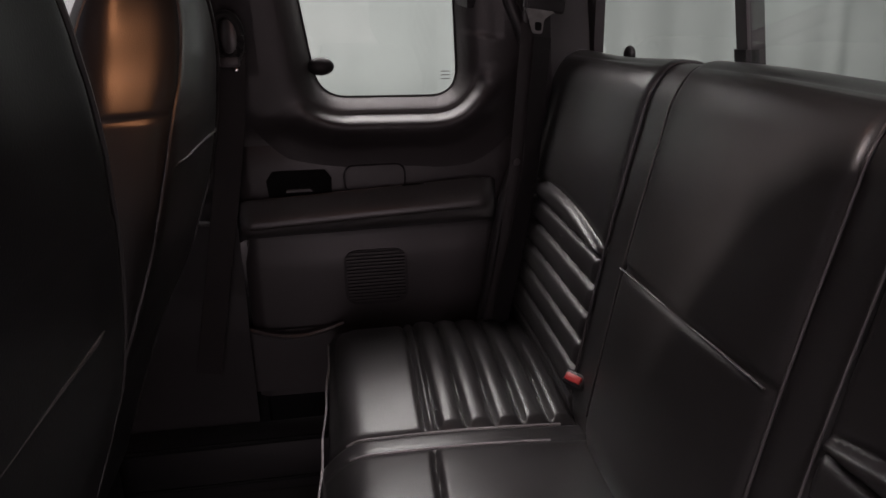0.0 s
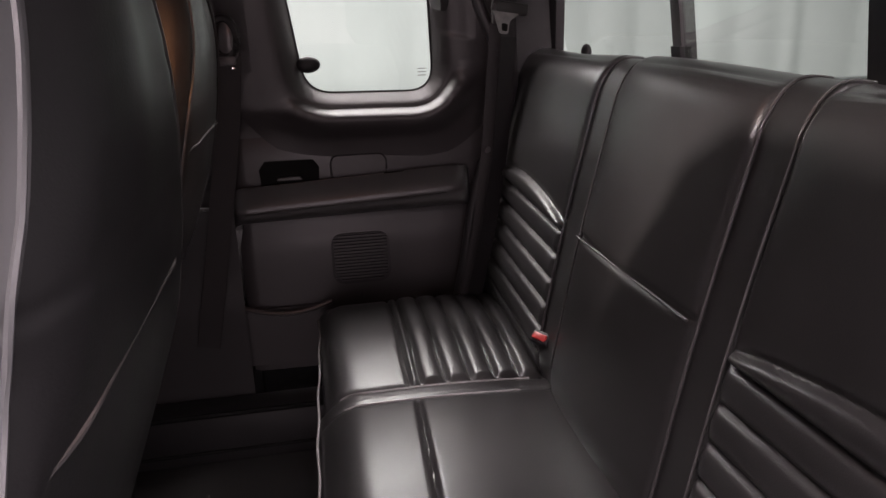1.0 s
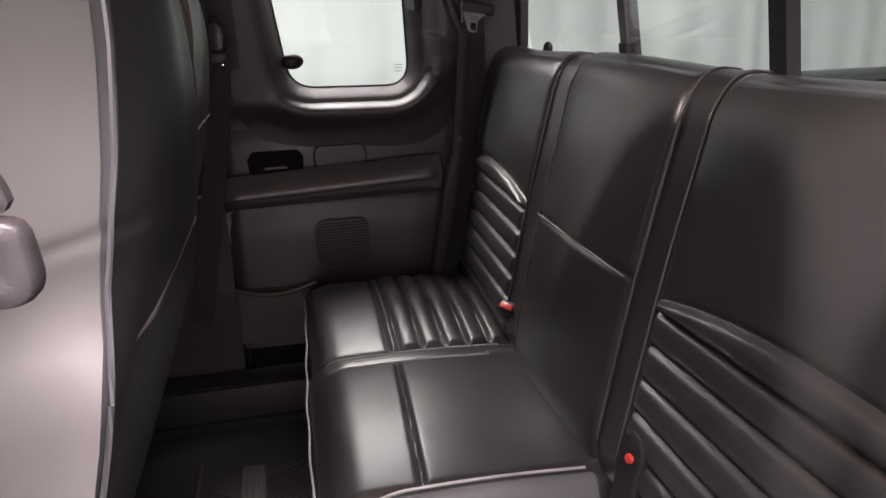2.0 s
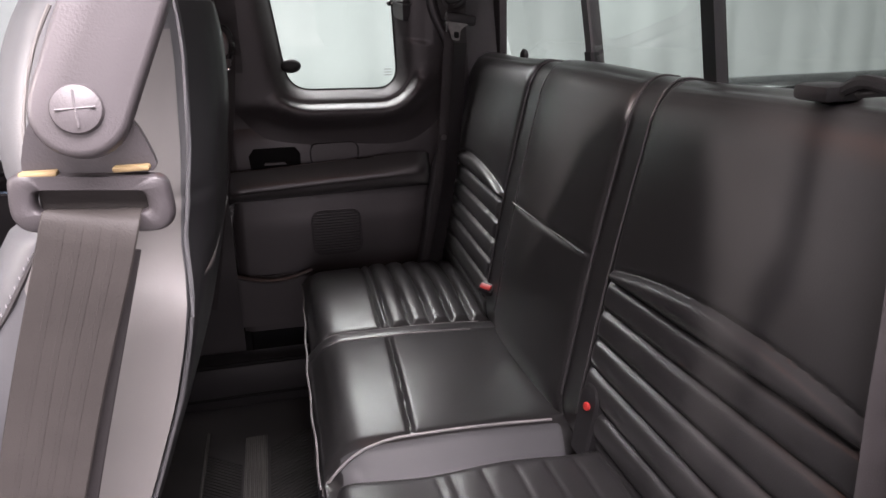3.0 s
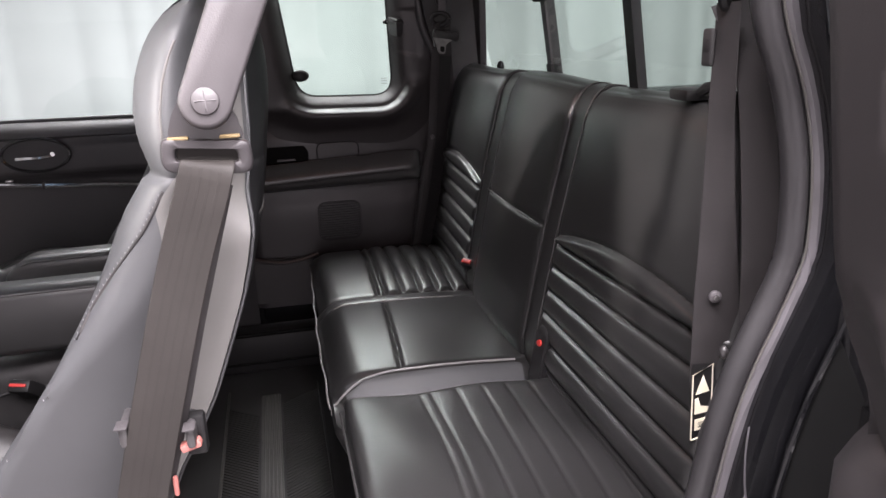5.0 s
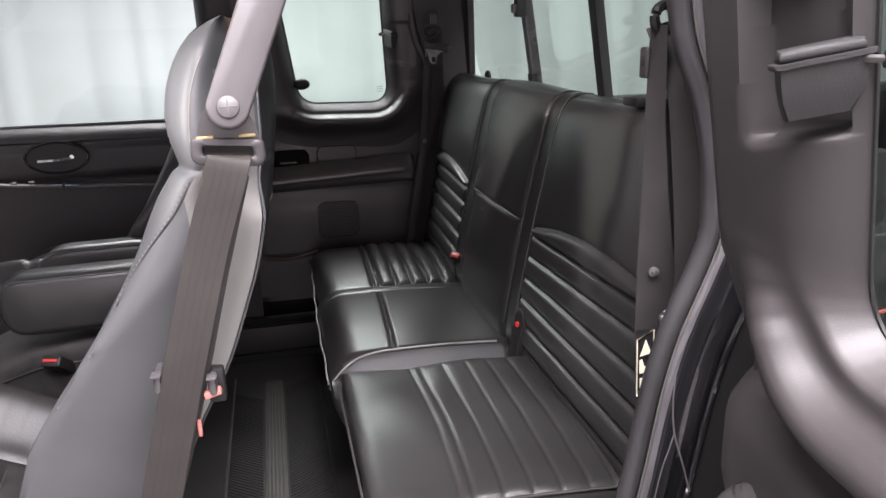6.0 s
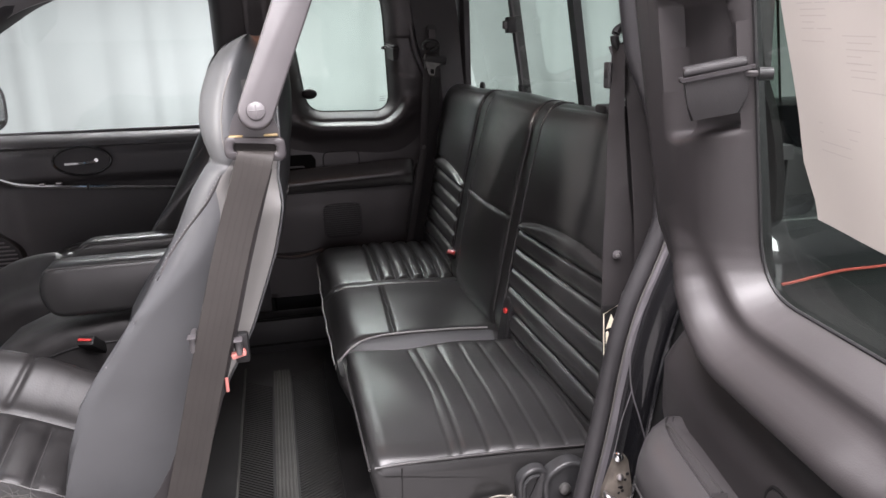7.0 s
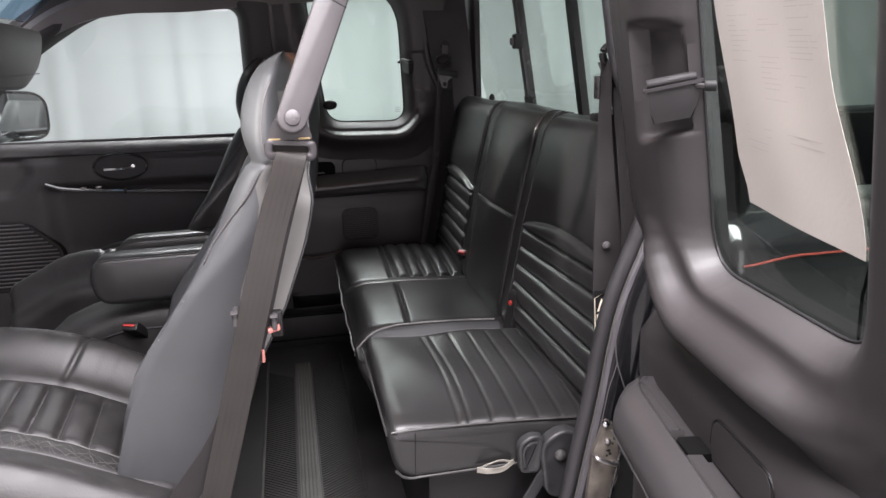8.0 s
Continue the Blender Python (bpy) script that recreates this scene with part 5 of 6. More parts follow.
# driver's belt: sleeve arm from the roof, guide plate, webbing
front_belt = thing("front_seat_belt", (-0.13, 0.09, 1.40), "grey plastic belt arm with webbing beside the driver's seat", "seat belt")
A, B = np.array([0.024, 0.172, 1.83]), np.array([-0.1265, 0.082, 1.4735])
axis = (B - A) / np.linalg.norm(B - A)
side = np.array([0.96, 0.0, -0.30])
side = side - axis * (side @ axis)
side /= np.linalg.norm(side)
out = np.cross(axis, side)
out = out if out[1] < 0 else -out
rings = []
length = np.linalg.norm(B - A)
edge = [(-0.0235, 0.0), (-0.0240, length * 0.5), (-0.0225, length)] + [(0.0225 * -math.cos(w), length + 0.0225 * math.sin(w)) for w in np.linspace(0.2, math.pi - 0.2, 14)] + [(0.0225, length), (0.0240, length * 0.5), (0.0235, 0.0)]
for h, q in ((-0.006, 1.0), (0.004, 1.0), (0.0068, 0.96), (0.0082, 0.86)):
    rings.append([A + axis * (b if b < length * 0.9 else length * 0.9 + (b - length * 0.9) * (1 - (1 - q) * 0.4)) + side * a * q + out * h for a, b in edge])
arm = part("belt_arm", loft(rings), GREY_PLASTIC, front_belt, "grey plastic sleeve", 45)
part("arm_joint", tube([A + axis * length * 0.53 + side * s + out * 0.0078 + axis * 0.12 * s for s in np.linspace(-0.0245, 0.0245, 6)], 0.0011, 6), TRIM_BLACK, arm)
part("screw_cap", moved(disc((0, 0, 0), (0, 0, 1), 0.0118, 0.0040, 28, 0.0015), Matrix.Translation(B + out * 0.0078) @ Vector(out).to_track_quat("Z", "Y").to_matrix().to_4x4()), GREY_PLASTIC, arm, "round slotted cap")
for d in (np.array([1.0, 0, 0.05]), np.array([0.05, 0, -1.0])):
    d = d - out * (d @ out)
    part("cap_slot", tube([B + out * 0.0131 + d * s for s in (-0.0088, 0, 0.0088)], 0.0006, 6), DARKGREY, arm)
C = np.array([-0.1315, 0.104, 1.4290])
# tab above the plate, then the plate itself with its slot
tab = [(-0.033, 0.012), (0.035, 0.010), (0.026, 0.036), (0.010, 0.055), (-0.012, 0.055), (-0.026, 0.036)]
tp = outline([(a, b, 0.008) for a, b in tab], 0.004)[0]
part("plate_tab", loft([[C + np.array([p[0], h, p[1]]) for p in tp] for h in (0.000, -0.006)]), PLATE, front_belt, "grey plate tab")
plate_o = outline([(-0.041, -0.016, 0.020), (0.0405, -0.022, 0.020), (0.0375, 0.009, 0.006), (-0.038, 0.0145, 0.006)], 0.0035)[0]
slot = outline([(-0.0275, -0.0065, 0.004), (0.0270, -0.0100, 0.004), (0.0255, 0.0015, 0.003), (-0.0260, 0.0055, 0.003)], 0.0035)[0]
k = len(plate_o)
idx = np.linspace(0, len(slot), k, endpoint=False)
slot_r = np.column_stack([np.interp(idx, range(len(slot) + 1), np.append(slot[:, c], slot[0, c])) for c in (0, 1)])
inner = lambda ring, f: (ring - ring.mean(axis=0)) * f + ring.mean(axis=0)
plate_rings = ((slot_r, -0.004), (plate_o, -0.004), (plate_o, -0.0085), (inner(plate_o, 0.975), -0.0112), (inner(plate_o, 0.93), -0.0125), (inner(slot_r, 1.10), -0.0125), (inner(slot_r, 1.03), -0.0112), (slot_r, -0.0085))
rings = [[C + np.array([p[0], h, p[1]]) for p in ring] for ring, h in plate_rings]
verts, faces = loft(rings, cap=False)
faces += [(7 * k + i, 7 * k + (i + 1) % k, (i + 1) % k, i) for i in range(k)]
part("guide_plate", (verts, faces), PLATE, front_belt, "dark grey slotted guide plate", 60)
part("webbing", ribbon([(C[0], C[1] - 0.0025, C[2] - 0.012), (C[0], C[1] - 0.002, C[2] - 0.002), (C[0], C[1] - 0.001, C[2] + 0.012)], (0.998, 0, -0.06), 0.054, 0.0014), WEBBING_SHADE, front_belt, "webbing looped behind the slot")
for a, b in ((-0.032, -0.014), (0.012, 0.030)):
    part("spring_tab", box(C[0] + a, C[0] + b, C[1] - 0.012, C[1] - 0.002, C[2] + 0.0118, C[2] + 0.0148, 0.0012), YELLOW, front_belt, "yellow tab")
web = spline([(-0.1315, 0.101, 1.4205), (-0.1315, 0.0925, 1.4212), (-0.1320, 0.0870, 1.4185), (-0.1345, 0.0845, 1.4100), (-0.1405, 0.0845, 1.392), (-0.1685, 0.086, 1.312), (-0.210, 0.076, 1.172), (-0.258, 0.074, 1.0), (-0.296, 0.072, 0.868), (-0.328, 0.075, 0.74)], 90)
web_side = [(0.998 - 0.058 * k, 0.0, -0.06 - 0.20 * k) for k in smooth(0.02, 0.30, np.linspace(0, 1, 90))]
part("webbing", ribbon(web, web_side, 0.0460, 0.0016), WEBBING, front_belt, "grey-brown woven webbing")
for r in range(4):
    o = (r - 1.5) * 0.0085
    part("weave_rib", ribbon([q + np.array(w) * o + np.array([0, -0.00075, 0]) for q, w in zip(web[16:], web_side[16:])], web_side[16:], 0.0030, 0.0004), WEBBING_SHADE, front_belt)
web2 = spline([(-0.1335, 0.094, 1.404), (-0.172, 0.095, 1.28), (-0.210, 0.088, 1.15), (-0.268, 0.088, 0.98), (-0.352, 0.090, 0.86), (-0.380, 0.090, 0.80)], 24)
# inner run in the darker webbing, so that it reads as shaded
part("webbing", ribbon(web2, (0.94, 0.1, -0.26), 0.044, 0.0014), WEBBING_BLACK, front_belt, "inner run of the webbing in shade")
for x, z in ((-0.2375, 1.181), (-0.1785, 1.170)):
    hook = part("belt_hook", box(x - 0.0045, x + 0.0045, 0.074, 0.115, z - 0.024, z, 0.004), TRIM_SOFT, front_belt, "plastic belt hook")
    part("hook_cap", box(x - 0.0058, x + 0.0058, 0.068, 0.085, z - 0.001, z + 0.0015, 0.001), GREY_PLASTIC, hook)


def rear_belt(name, mirror_y, label, lettered):
    """A rear seat belt: ring, two runs of webbing, tongue, stop button. mirror_y turns near y into far y."""
    f = mirror_y
    sgn = 1 if f(1) > f(0) else -1
    belt = thing(name, (0.37, f(0.06), 1.0), label, "seat belt", "rear seat belts")
    run = []
    for z in np.linspace(1.545, 0.93, 44):
        front = (float(np.interp(z, (0.93, 1.04, 1.15, 1.25, 1.40, 1.50, 1.55), (0.372, 0.364, 0.3535, 0.3535, 0.359, 0.364, 0.368))), f(float(np.interp(z, (0.93, 1.15, 1.30, 1.50, 1.55), (0.062, 0.066, 0.072, 0.088, 0.094)))), z)
        rear = (float(np.interp(z, (0.93, 1.24, 1.34, 1.44, 1.55), (0.412, 0.400, 0.384, 0.372, 0.367))), f(float(np.interp(z, (0.93, 1.24, 1.55), (0.055, 0.056, 0.054)))), z)
        if sgn < 0:
            front = (float(np.interp(z, (0.93, 0.974, 1.084, 1.237, 1.465, 1.55), (0.284, 0.2940, 0.3165, 0.3365, 0.355, 0.362))), 1.338, z)
            rear = (float(np.interp(z, (0.93, 0.974, 1.084, 1.237, 1.465, 1.55), (0.322, 0.331, 0.3555, 0.386, 0.406, 0.412))), 1.346, z)
        run.append((np.array(front), np.array(rear)))
    rings = []
    for p, q in run:
        face = np.array([-(q - p)[1], (q - p)[0], 0.0]) * 0.0008 / np.linalg.norm(q - p)
        rings.append([p + (q - p) * u + face * h for u, h in ((0.0, 0.0), (0.03, 1.0), (0.5, 1.6), (0.97, 1.0), (1.0, 0.0), (0.97, -1.0), (0.5, -0.4), (0.03, -1.0))])
    part("webbing", loft(rings), WEBBING_BLACK, belt, "charcoal woven webbing")
    back = spline([(0.384, f(0.090), 1.548), (0.396, f(0.056), 1.48), (0.405, f(0.044), 1.38), (0.414, f(0.038), 1.25), (0.421, f(0.036), 1.08)], 24)
    # inner run darkened in colour as shade behind the front run
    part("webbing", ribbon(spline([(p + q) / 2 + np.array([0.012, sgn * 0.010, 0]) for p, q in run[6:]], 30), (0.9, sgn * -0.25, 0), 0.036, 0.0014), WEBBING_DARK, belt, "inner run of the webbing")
    part("webbing", ribbon(back, (0.9, sgn * -0.35, 0), 0.046, 0.0016), WEBBING_BLACK, belt, "rear run of the webbing")
    part("ring", tube([(0.381 + 0.020 * math.cos(w), f(0.085 + 0.012 * math.cos(w)), 1.553 + 0.015 * math.sin(w)) for w in np.linspace(0, 2 * math.pi, 26)], 0.0062, 8), TRIM_BLACK, belt, "black plastic belt ring")
    part("ring_bolt", disc((0.392, f(0.058), 1.60), (0, -sgn, 0), 0.016, 0.012), TRIM_BLACK, belt)
    part("ring_strap", ribbon([(0.39, f(0.070), 1.60), (0.388, f(0.078), 1.578), (0.385, f(0.084), 1.565)], (0.95, 0, 0), 0.020, 0.004), DARKGREY, belt)
    tongue = part("tongue", moved(box(-0.014, 0.020, -0.007, 0.007, -0.007, 0.009, 0.003), pose(0.372, f(0.092), 1.503, 0, 6, 0)), TRIM_BLACK, belt, "black belt tongue grip")
    if sgn < 0:
        part("tongue_grip", moved(box(-0.036, 0.036, -0.006, 0.006, -0.011, 0.011, 0.005), pose(0.392, f(0.094), 1.512, 0, 10, 0)), TRIM_BLACK, tongue, "slanted plastic grip of the tongue")
        tp = outline([(-0.010, -0.043, 0.005), (0.007, -0.043, 0.005), (0.010, -0.018, 0.006), (0.030, -0.004, 0.004), (-0.022, -0.004, 0.004)], 0.004)[0]
        blade = part("tongue_plate", loft([[(0.380 + p[0], f(0.100 + h), 1.508 + p[1] - 0.15 * p[0]) for p in tp] for h in (0.0, 0.0025)]), BOLT, tongue, "grey metal tongue plate")
        hole = outline([(-0.006, -0.038, 0.003), (0.005, -0.038, 0.003), (0.006, -0.024, 0.003), (-0.006, -0.024, 0.003)], 0.003)[0]
        part("tongue_hole", loft([[(0.380 + p[0], f(0.1002 + h), 1.508 + p[1] - 0.15 * p[0]) for p in hole] for h in (0.0, 0.0032)]), PIT, blade)
    part("tongue_rim", box(0.3588, 0.3650, f(0.092) - 0.009, f(0.092) + 0.009, 1.484, 1.521, 0.003, 3), TRIM, tongue)
    bx, by = (0.372, f(0.0605)) if sgn > 0 else (0.350, 1.336)
    stop = part("stop_button", disc((bx, by, 1.245), (-0.30, -sgn, 0), 0.0068, 0.0035, 20, 0.001), DARKGREY, belt, "grey plastic stop button")
    part("button_pin", disc((bx - 0.0014, by - sgn * 0.0050, 1.245), (-0.30, -sgn, 0), 0.0030, 0.0018, 12), STEEL, stop)
    if lettered:
        # warning label: frame, triangle, two pictograms as plain shapes
        lab = part("warning_label", ribbon([(0.3655, f(0.0610), 1.166), (0.3668, f(0.0602), 1.12), (0.3710, f(0.0590), 1.068)], (0.93, -0.2, 0), 0.025, 0.0008), TRIM_BLACK, belt, "black label with cream pictograms")

        def onlab(a, z):
            return (0.3668 + 0.68 * a + 0.04 * (1.12 - z), f(0.0588) - 0.16 * a - 0.012 * (1.12 - z), z)
        rim = [(-0.0155, 1.070), (0.0155, 1.078), (0.0155, 1.166), (-0.0155, 1.152), (-0.0155, 1.070)]
        part("label_frame", tube([onlab(a, z) for a, z in rim], 0.0009, 5), LABEL_INK, lab)

        def flat(poly):
            return loft([[tuple(np.array(onlab(a, z)) + np.array([0.0, h, 0.0])) for a, z in poly] for h in (0.0006, -0.0004)])
        part("label_triangle", flat([(-0.010, 1.128), (0.011, 1.133), (0.001, 1.152)]), LABEL_INK, lab)
        part("label_figure", flat([(-0.011, 1.103), (0.011, 1.107), (0.011, 1.113), (-0.002, 1.114), (-0.006, 1.124), (-0.011, 1.122)]), LABEL_INK, lab)
        part("label_figure", flat([(-0.010, 1.082), (0.010, 1.087), (0.010, 1.100), (-0.010, 1.096)]), LABEL_INK, lab)
        part("label_mark", flat([(-0.005, 1.086), (0.006, 1.089), (0.006, 1.096), (-0.005, 1.093)]), TRIM_BLACK, lab)
    return belt


rear_belt("rear_seat_belt", lambda y: y, "charcoal rear belt hanging beside the open door", True)
rear_belt("rear_seat_belt", lambda y: 1.42 - y, "charcoal rear belt hanging beside the closed door", False)
knob = thing("trim_bump", (0.385, 0.03, 1.20), "small glossy trim plug on the pillar", "trim plug")
part("plug", blob((0.380, 0.047, 1.184), 0.0045, 0.0055, 0.0075), TRIM_SOFT, knob)
lower_trim = thing("pillar_trim", (0.37, 0.03, 0.9), "rounded charcoal trim piece low on the door pillar", "trim")
pp, pn = outline([(0.318, 0.75, 0.02), (0.50, 0.75, 0.02), (0.50, 1.10, 0.05), (0.388, 1.145, 0.035), (0.352, 1.11, 0.03)], 0.008)
part("trim_body", loft([[(p[0], y, p[1]) for p in pp - pn * q] for y, q in ((0.020, 0), (0.036, 0.0), (0.044, 0.006), (0.047, 0.015))]), TRIM_SOFT, lower_trim, "", 50)

# front belt hardware on the far pillar, seen past the passenger seat
far_guide = thing("front_seat_belt", (-0.19, 1.35, 1.40), "black belt ring and webbing beside the passenger seat", "seat belt")
part("ring", tube([(-0.135 + 0.022 * math.cos(w), 1.366, 1.475 + 0.034 * math.sin(w)) for w in np.linspace(0, 2 * math.pi, 22)], 0.008, 8), TRIM_BLACK, far_guide)
part("ring_body", blob((-0.128, 1.372, 1.470), 0.020, 0.014, 0.042), TRIM_SOFT, far_guide)
part("webbing", ribbon(spline([(-0.13, 1.372, 1.45), (-0.15, 1.376, 1.30), (-0.19, 1.378, 1.10), (-0.24, 1.380, 0.86)], 20), (0.95, 0.0, 0.2), 0.046, 0.0016), WEBBING_BLACK, far_guide)
part("tongue", box(-0.150, -0.118, 1.356, 1.372, 1.425, 1.442, 0.004), DARKGREY, far_guide)
# small chrome block added to stand for a glint on the tongue
part("tongue_glint", box(-0.130, -0.120, 1.352, 1.362, 1.418, 1.424, 0.002), CHROME, far_guide)

# ---- floor mat ----
mat = thing("floor_mat", (-0.1, 0.75, FLOOR_Z - 0.012), "ribbed black rubber floor mat with a grey strip", "floor mat")
part("mat_sheet", box(-0.42, 0.07, 0.07, 1.36, FLOOR_Z - 0.012, FLOOR_Z, 0.005), MAT, mat, "black rubber sheet")
strip_part = part("strip", box(-0.172, -0.124, 0.16, 1.20, FLOOR_Z - 0.002, FLOOR_Z + 0.003, 0.001, 1), MAT_STRIP, mat, "grey strip")
rib_mesh = make_mesh("rib", *box(-0.0028, 0.0028, 0.165, 1.195, 0, 0.004, 0.0012, 1), MAT_STRIP)
for i in range(5):
    share("rib", rib_mesh, strip_part, Matrix.Translation((-0.1648 + 0.0084 * i, 0, FLOOR_Z + 0.0025)))
bars = []
for i in range(95):
    y = 0.16 + 0.0105 * i
    for x0, x1, sl in ((-0.118, -0.026, 0.055), (-0.252, -0.178, -0.055)):
        a = np.array([x0, y, FLOOR_Z]), np.array([x1, y + sl, FLOOR_Z])
        bars.append(ribbon([a[0], (a[0] + a[1]) / 2, a[1]], (0, 1, 0), 0.0042, 0.0050))
tagged(part("chevron_ribs", join(*bars), MAT, mat, "fine slanted rubber ribs"), kind="stuff")
for x in (-0.257, -0.021):
    part("mat_border", box(x - 0.003, x + 0.003, 0.12, 1.24, FLOOR_Z - 0.002, FLOOR_Z + 0.006, 0.002, 1), MAT_STRIP if x < -0.1 else MAT, mat)
sill_far = thing("sill_plate", (-0.15, 1.40, FLOOR_Z), "black plastic door sill with raised lips", "sill plate")
part("sill_body", box(-0.45, 0.30, 1.36, 1.44, 0.58, 0.715, 0.012), TRIM_BLACK, sill_far)
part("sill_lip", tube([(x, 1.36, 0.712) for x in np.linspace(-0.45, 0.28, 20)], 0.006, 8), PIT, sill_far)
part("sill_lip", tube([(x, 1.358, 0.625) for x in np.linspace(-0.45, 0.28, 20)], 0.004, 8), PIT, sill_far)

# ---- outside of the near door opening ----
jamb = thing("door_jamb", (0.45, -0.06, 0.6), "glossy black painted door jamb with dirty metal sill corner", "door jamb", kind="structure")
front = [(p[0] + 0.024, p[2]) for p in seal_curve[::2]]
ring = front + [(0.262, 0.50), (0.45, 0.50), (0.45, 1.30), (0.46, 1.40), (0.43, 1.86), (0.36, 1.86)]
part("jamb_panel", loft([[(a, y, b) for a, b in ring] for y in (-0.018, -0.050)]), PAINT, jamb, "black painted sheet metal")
# matte near-black in place of the gloss paint, to keep this corner dark
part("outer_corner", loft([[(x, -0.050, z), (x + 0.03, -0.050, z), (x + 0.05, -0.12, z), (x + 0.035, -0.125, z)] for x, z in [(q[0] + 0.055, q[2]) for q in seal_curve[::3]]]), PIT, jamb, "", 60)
part("flange_edge", tube([(q[0] + 0.052, -0.056, q[2]) for q in seal_curve[::2]], 0.0035, 8), PAINT, jamb, "glossy painted body edge")
pp, pn = outline([(0.270, 0.60, 0.01), (0.325, 0.60, 0.01), (0.332, 0.846, 0.01), (0.349, 0.878, 0.012), (0.351, 0.908, 0.012), (0.338, 0.982, 0.008), (0.322, 0.988, 0.006), (0.302, 0.93, 0.01)], 0.008)
part("sill_corner", loft([[(p[0] + 0.004, y, p[1]) for p in pp - pn * q] for y, q in ((-0.048, 0.0), (-0.056, 0.0), (-0.058, 0.003))]), DIRTY_METAL, jamb, "dirty bare metal corner")
rng = random.Random(21)
for k in range(7):
    part("dirt_spot", disc((0.334 + rng.uniform(-0.008, 0.008), -0.0575, 0.945 + rng.uniform(-0.02, 0.02)), (0, -1, 0), rng.uniform(0.0015, 0.003), 0.001, 8), TRIM_BLACK, jamb)
part("striker", tube(spline([(0.308, -0.058, 0.930), (0.310, -0.070, 0.929), (0.340, -0.070, 0.914), (0.345, -0.058, 0.912)], 14), 0.0035, 8), STEEL, jamb, "steel striker bar")
part("bolt", disc((0.326, -0.057, 0.985), (0, -1, 0), 0.007, 0.006, dome=0.002), CHROME, jamb, "bright bolt")
part("bolt", disc((0.330, -0.058, 0.952), (0, -1, 0), 0.005, 0.004, dome=0.002), STEEL, jamb)
wire = thing("door_wire", (0.35, -0.06, 0.95), "thin grey wire running into the door", "cable")
part("wire", tube(spline([(0.338, -0.058, 1.16), (0.336, -0.060, 1.128), (0.340, -0.061, 1.088), (0.354, -0.062, 1.043), (0.367, -0.060, 1.003)], 24), 0.0010, 6), RUBBER_GREY, wire)
part("wire", tube(spline([(0.340, -0.061, 1.088), (0.334, -0.061, 1.066), (0.327, -0.061, 1.043), (0.321, -0.060, 1.006), (0.318, -0.058, 0.985)], 20), 0.0008, 6), RUBBER_GREY, wire)

# ---- pickup bed behind the cab ----
bed = thing("pickup_bed", (1.6, 0.73, 0.55), "glossy black pickup bed with a red pinstripe", "pickup bed")
rows = []
side_prof = [(-0.120, 0.55), (-0.150, 0.70), (-0.168, 0.95), (-0.176, 1.12), (-0.172, 1.20), (-0.178, 1.245), (-0.174, 1.285), (-0.160, 1.315), (-0.120, 1.330), (-0.02, 1.335), (0.03, 1.31), (0.03, 0.55)]
for y_map, tag in ((lambda y: y, "bed_side"), (lambda y: 1.46 - y, "bed_side")):
    part(tag, loft([[(x, y_map(y), z) for y, z in side_prof] for x in np.linspace(0.675, 2.75, 12)]), PAINT, bed, "black painted bed side", 50)
part("tailgate", box(2.70, 2.76, 0.02, 1.44, 0.6, 1.325, 0.012), PAINT, bed)
part("front_board", box(0.68, 0.72, 0.02, 1.44, 0.55, 1.325, 0.01), PAINT, bed)
part("bed_floor", box(0.68, 2.75, 0.0, 1.46, 0.62, 0.66, 0.004), TRIM_BLACK, bed)


def pinstripe(x0, x1, parent):
    rows = []
    for x in np.linspace(x0, x1, 24):
        z = 1.275 - 0.010 * (1 - smooth(0.455, 0.56, x))
        rows.append([(x, -0.1795, z), (x, -0.1795, z + 0.0019), (x, -0.1760, z + 0.0019), (x, -0.1760, z)])
    part("pinstripe", loft(rows), STRIPE, parent, "red pinstripe")


pinstripe(0.676, 2.7, bed)
quarter = thing("cab_quarter_panel", (0.54, -0.1, 0.55), "glossy black cab side panel behind the door opening", "body panel")
part("panel", loft([[(x, y + 0.05 * (1 - smooth(0.43, 0.460, x)) * (y < -0.03), z) for y, z in side_prof] for x in np.linspace(0.43, 0.668, 24)]), PAINT, quarter, "", 50)
pinstripe(0.466, 0.667, quarter)

# ---- the rest of the truck's body, round and under the cab ----
roof = thing("cab_roof", (0.0, 0.73, 1.86), "glossy black painted roof of the truck cab", "roof", kind="structure")
roof_rings = []
for x, rise, slim in ((-0.80, -0.030, 0.05), (-0.74, 0.0, 0.02), (-0.5, 0.02, 0.0), (0.1, 0.03, 0.0), (0.45, 0.02, 0.0), (0.55, -0.005, 0.02)):
    arc = [(x, 0.73 + (0.735 - slim) * math.sin(w), 1.868 + rise + 0.035 * math.cos(w)) for w in np.linspace(-math.pi / 2, math.pi / 2, 15)]
    roof_rings.append(arc + [(x, p[1] * 0.99 + 0.007, 1.862 + rise) for p in arc[::-1]])
part("roof_skin", loft(roof_rings), PAINT, roof, "", 50)
nose = thing("hood", (-2.0, 0.73, 0.5), "glossy black hood and front fenders of the pickup", "hood")
nose_rings = []
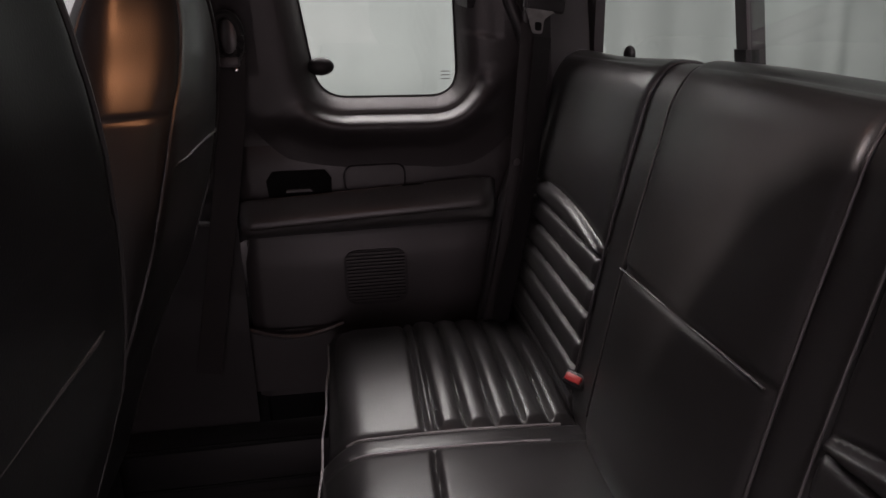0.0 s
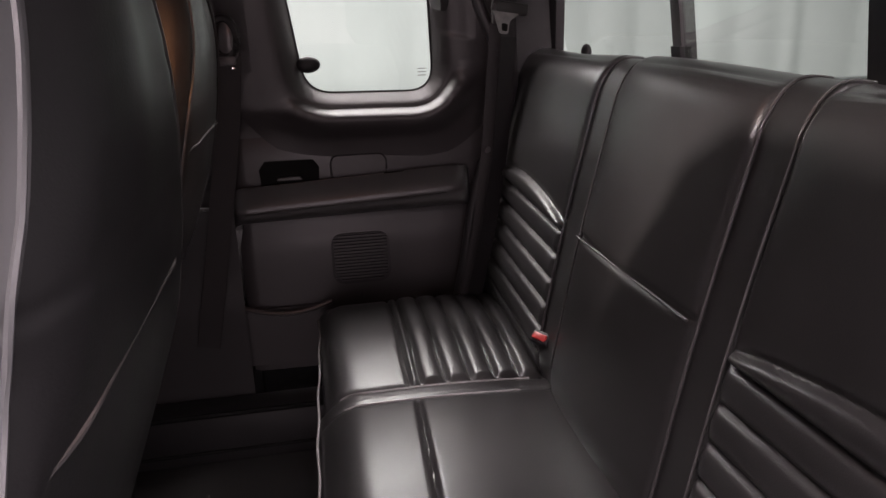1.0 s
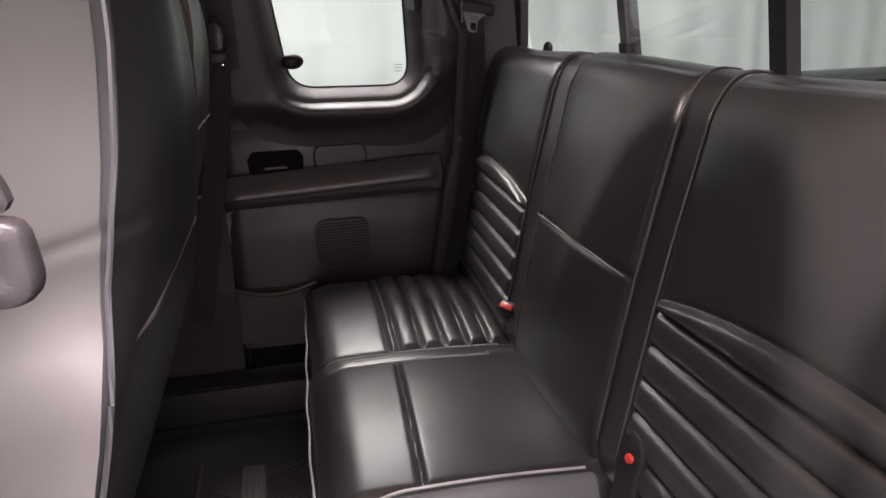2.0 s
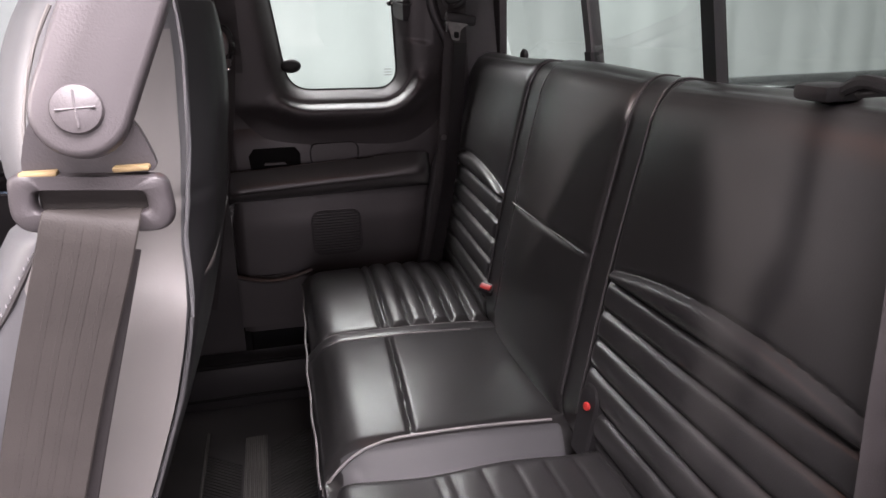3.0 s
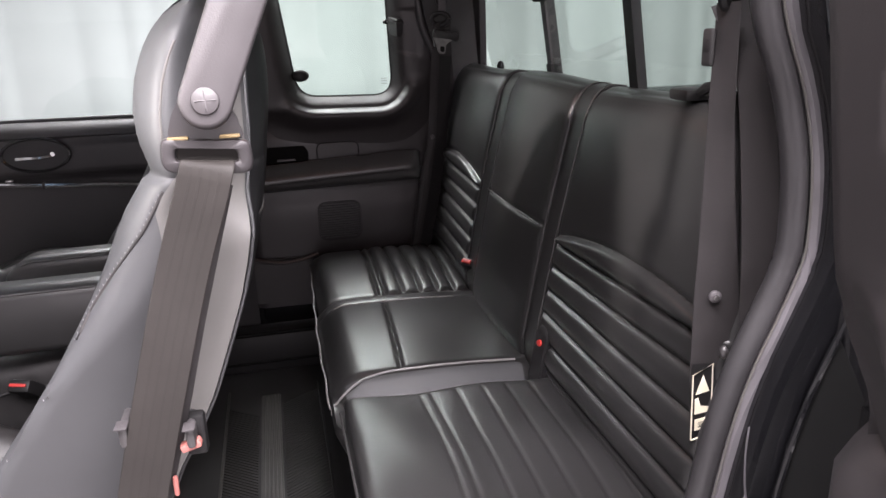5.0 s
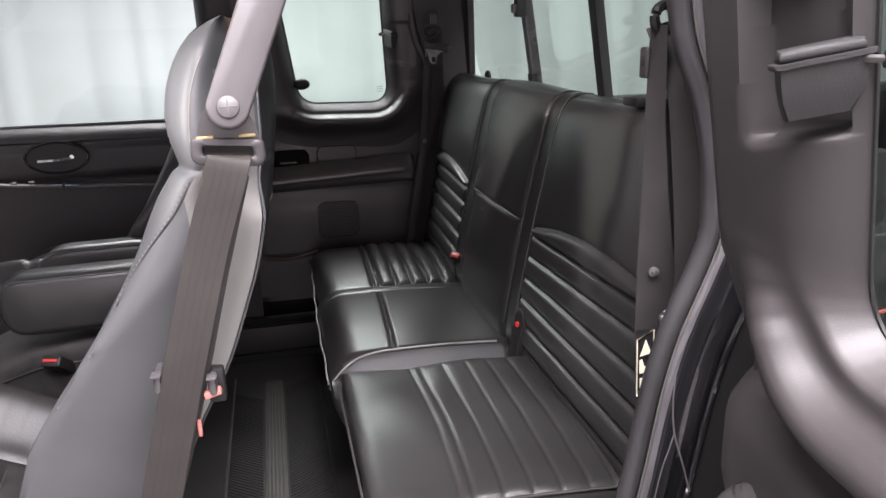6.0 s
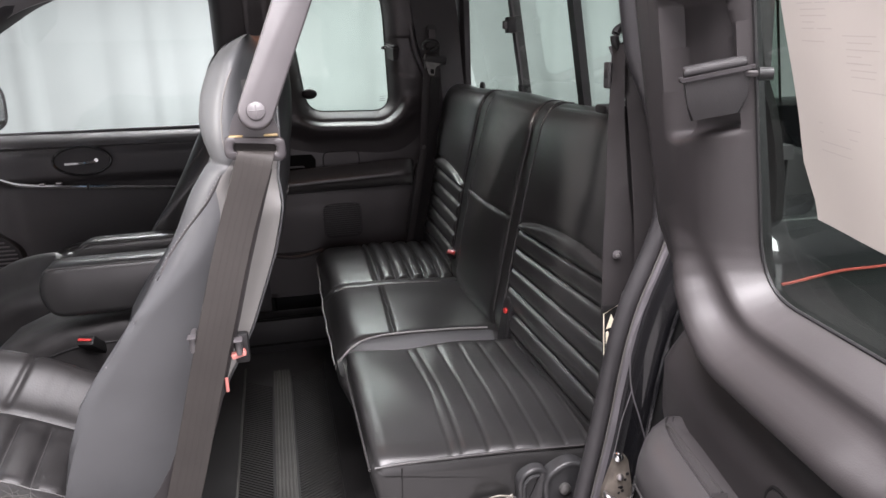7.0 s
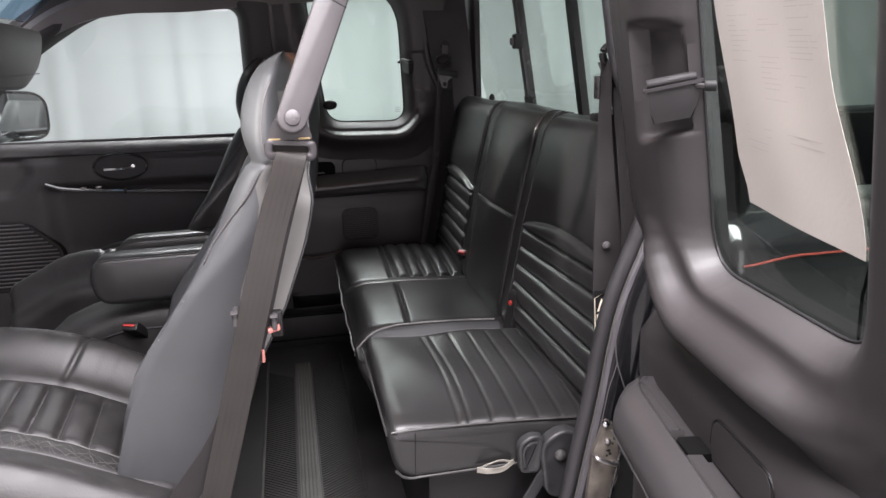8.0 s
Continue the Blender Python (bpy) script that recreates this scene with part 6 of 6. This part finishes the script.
for x, top, half in ((-1.48, 1.20, 0.80), (-1.8, 1.17, 0.82), (-2.2, 1.12, 0.83), (-2.45, 1.05, 0.82), (-2.58, 0.93, 0.78)):
    nose_rings.append([(x, p[0], p[1]) for p in outline([(0.73 - half, 0.52, 0.03), (0.73 + half, 0.52, 0.03), (0.73 + half - 0.03, top - 0.05, 0.10), (0.73, top + 0.02, 0.3), (0.73 - half + 0.03, top - 0.05, 0.10)], 48)[0]])
part("hood_skin", loft(nose_rings), PAINT, nose, "", 50)
part("bumper", box(-2.72, -2.58, -0.08, 1.54, 0.50, 0.72, 0.03), CHROME, nose, "chrome front bumper")
chassis = thing("chassis", (0.0, 0.73, 0.38), "black steel ladder frame under the truck", "chassis")
for y in (0.33, 1.13):
    part("frame_rail", box(-2.5, 2.65, y - 0.04, y + 0.04, 0.39, 0.498, 0.01), TRIM_BLACK, chassis)
for x in (0.85, 1.75, 2.5):
    part("cross_member", box(x - 0.05, x + 0.05, 0.10, 1.36, 0.50, 0.618, 0.01), TRIM_BLACK, chassis)
for x in (-1.95, 1.75):
    part("axle", tube([(x, y, 0.37) for y in np.linspace(0.02, 1.44, 4)], 0.035, 10), TRIM_BLACK, chassis)
wheel = thing("wheel", (-1.95, 0.0, 0.0), "black rubber tyre on a steel rim under the truck", "wheel", "truck wheels")
tyre_profile = [(0.21, -0.10), (0.30, -0.115), (0.355, -0.105), (0.37, -0.07), (0.372, 0.0), (0.37, 0.07), (0.355, 0.105), (0.30, 0.115), (0.21, 0.10)]
part("tyre", loft([[(-1.95 + r * math.cos(w), h, 0.373 + r * math.sin(w)) for r, h in tyre_profile] for w in np.linspace(0, 2 * math.pi, 49)], cap=False), RUBBER, wheel, "black rubber tyre", 40)
part("rim", loft([[(-1.95 + r * math.cos(w), h, 0.373 + r * math.sin(w)) for w in np.linspace(0, 2 * math.pi, 32, endpoint=False)] for r, h in ((0.215, -0.09), (0.19, -0.08), (0.16, -0.05), (0.07, -0.06), (0.06, -0.09), (0.06, 0.06), (0.215, 0.09))]), STEEL, wheel, "steel rim")
for x, y in ((-1.95, 1.46), (1.75, 0.0), (1.75, 1.46)):
    copy_thing(wheel, pose(x, y, 0.0))
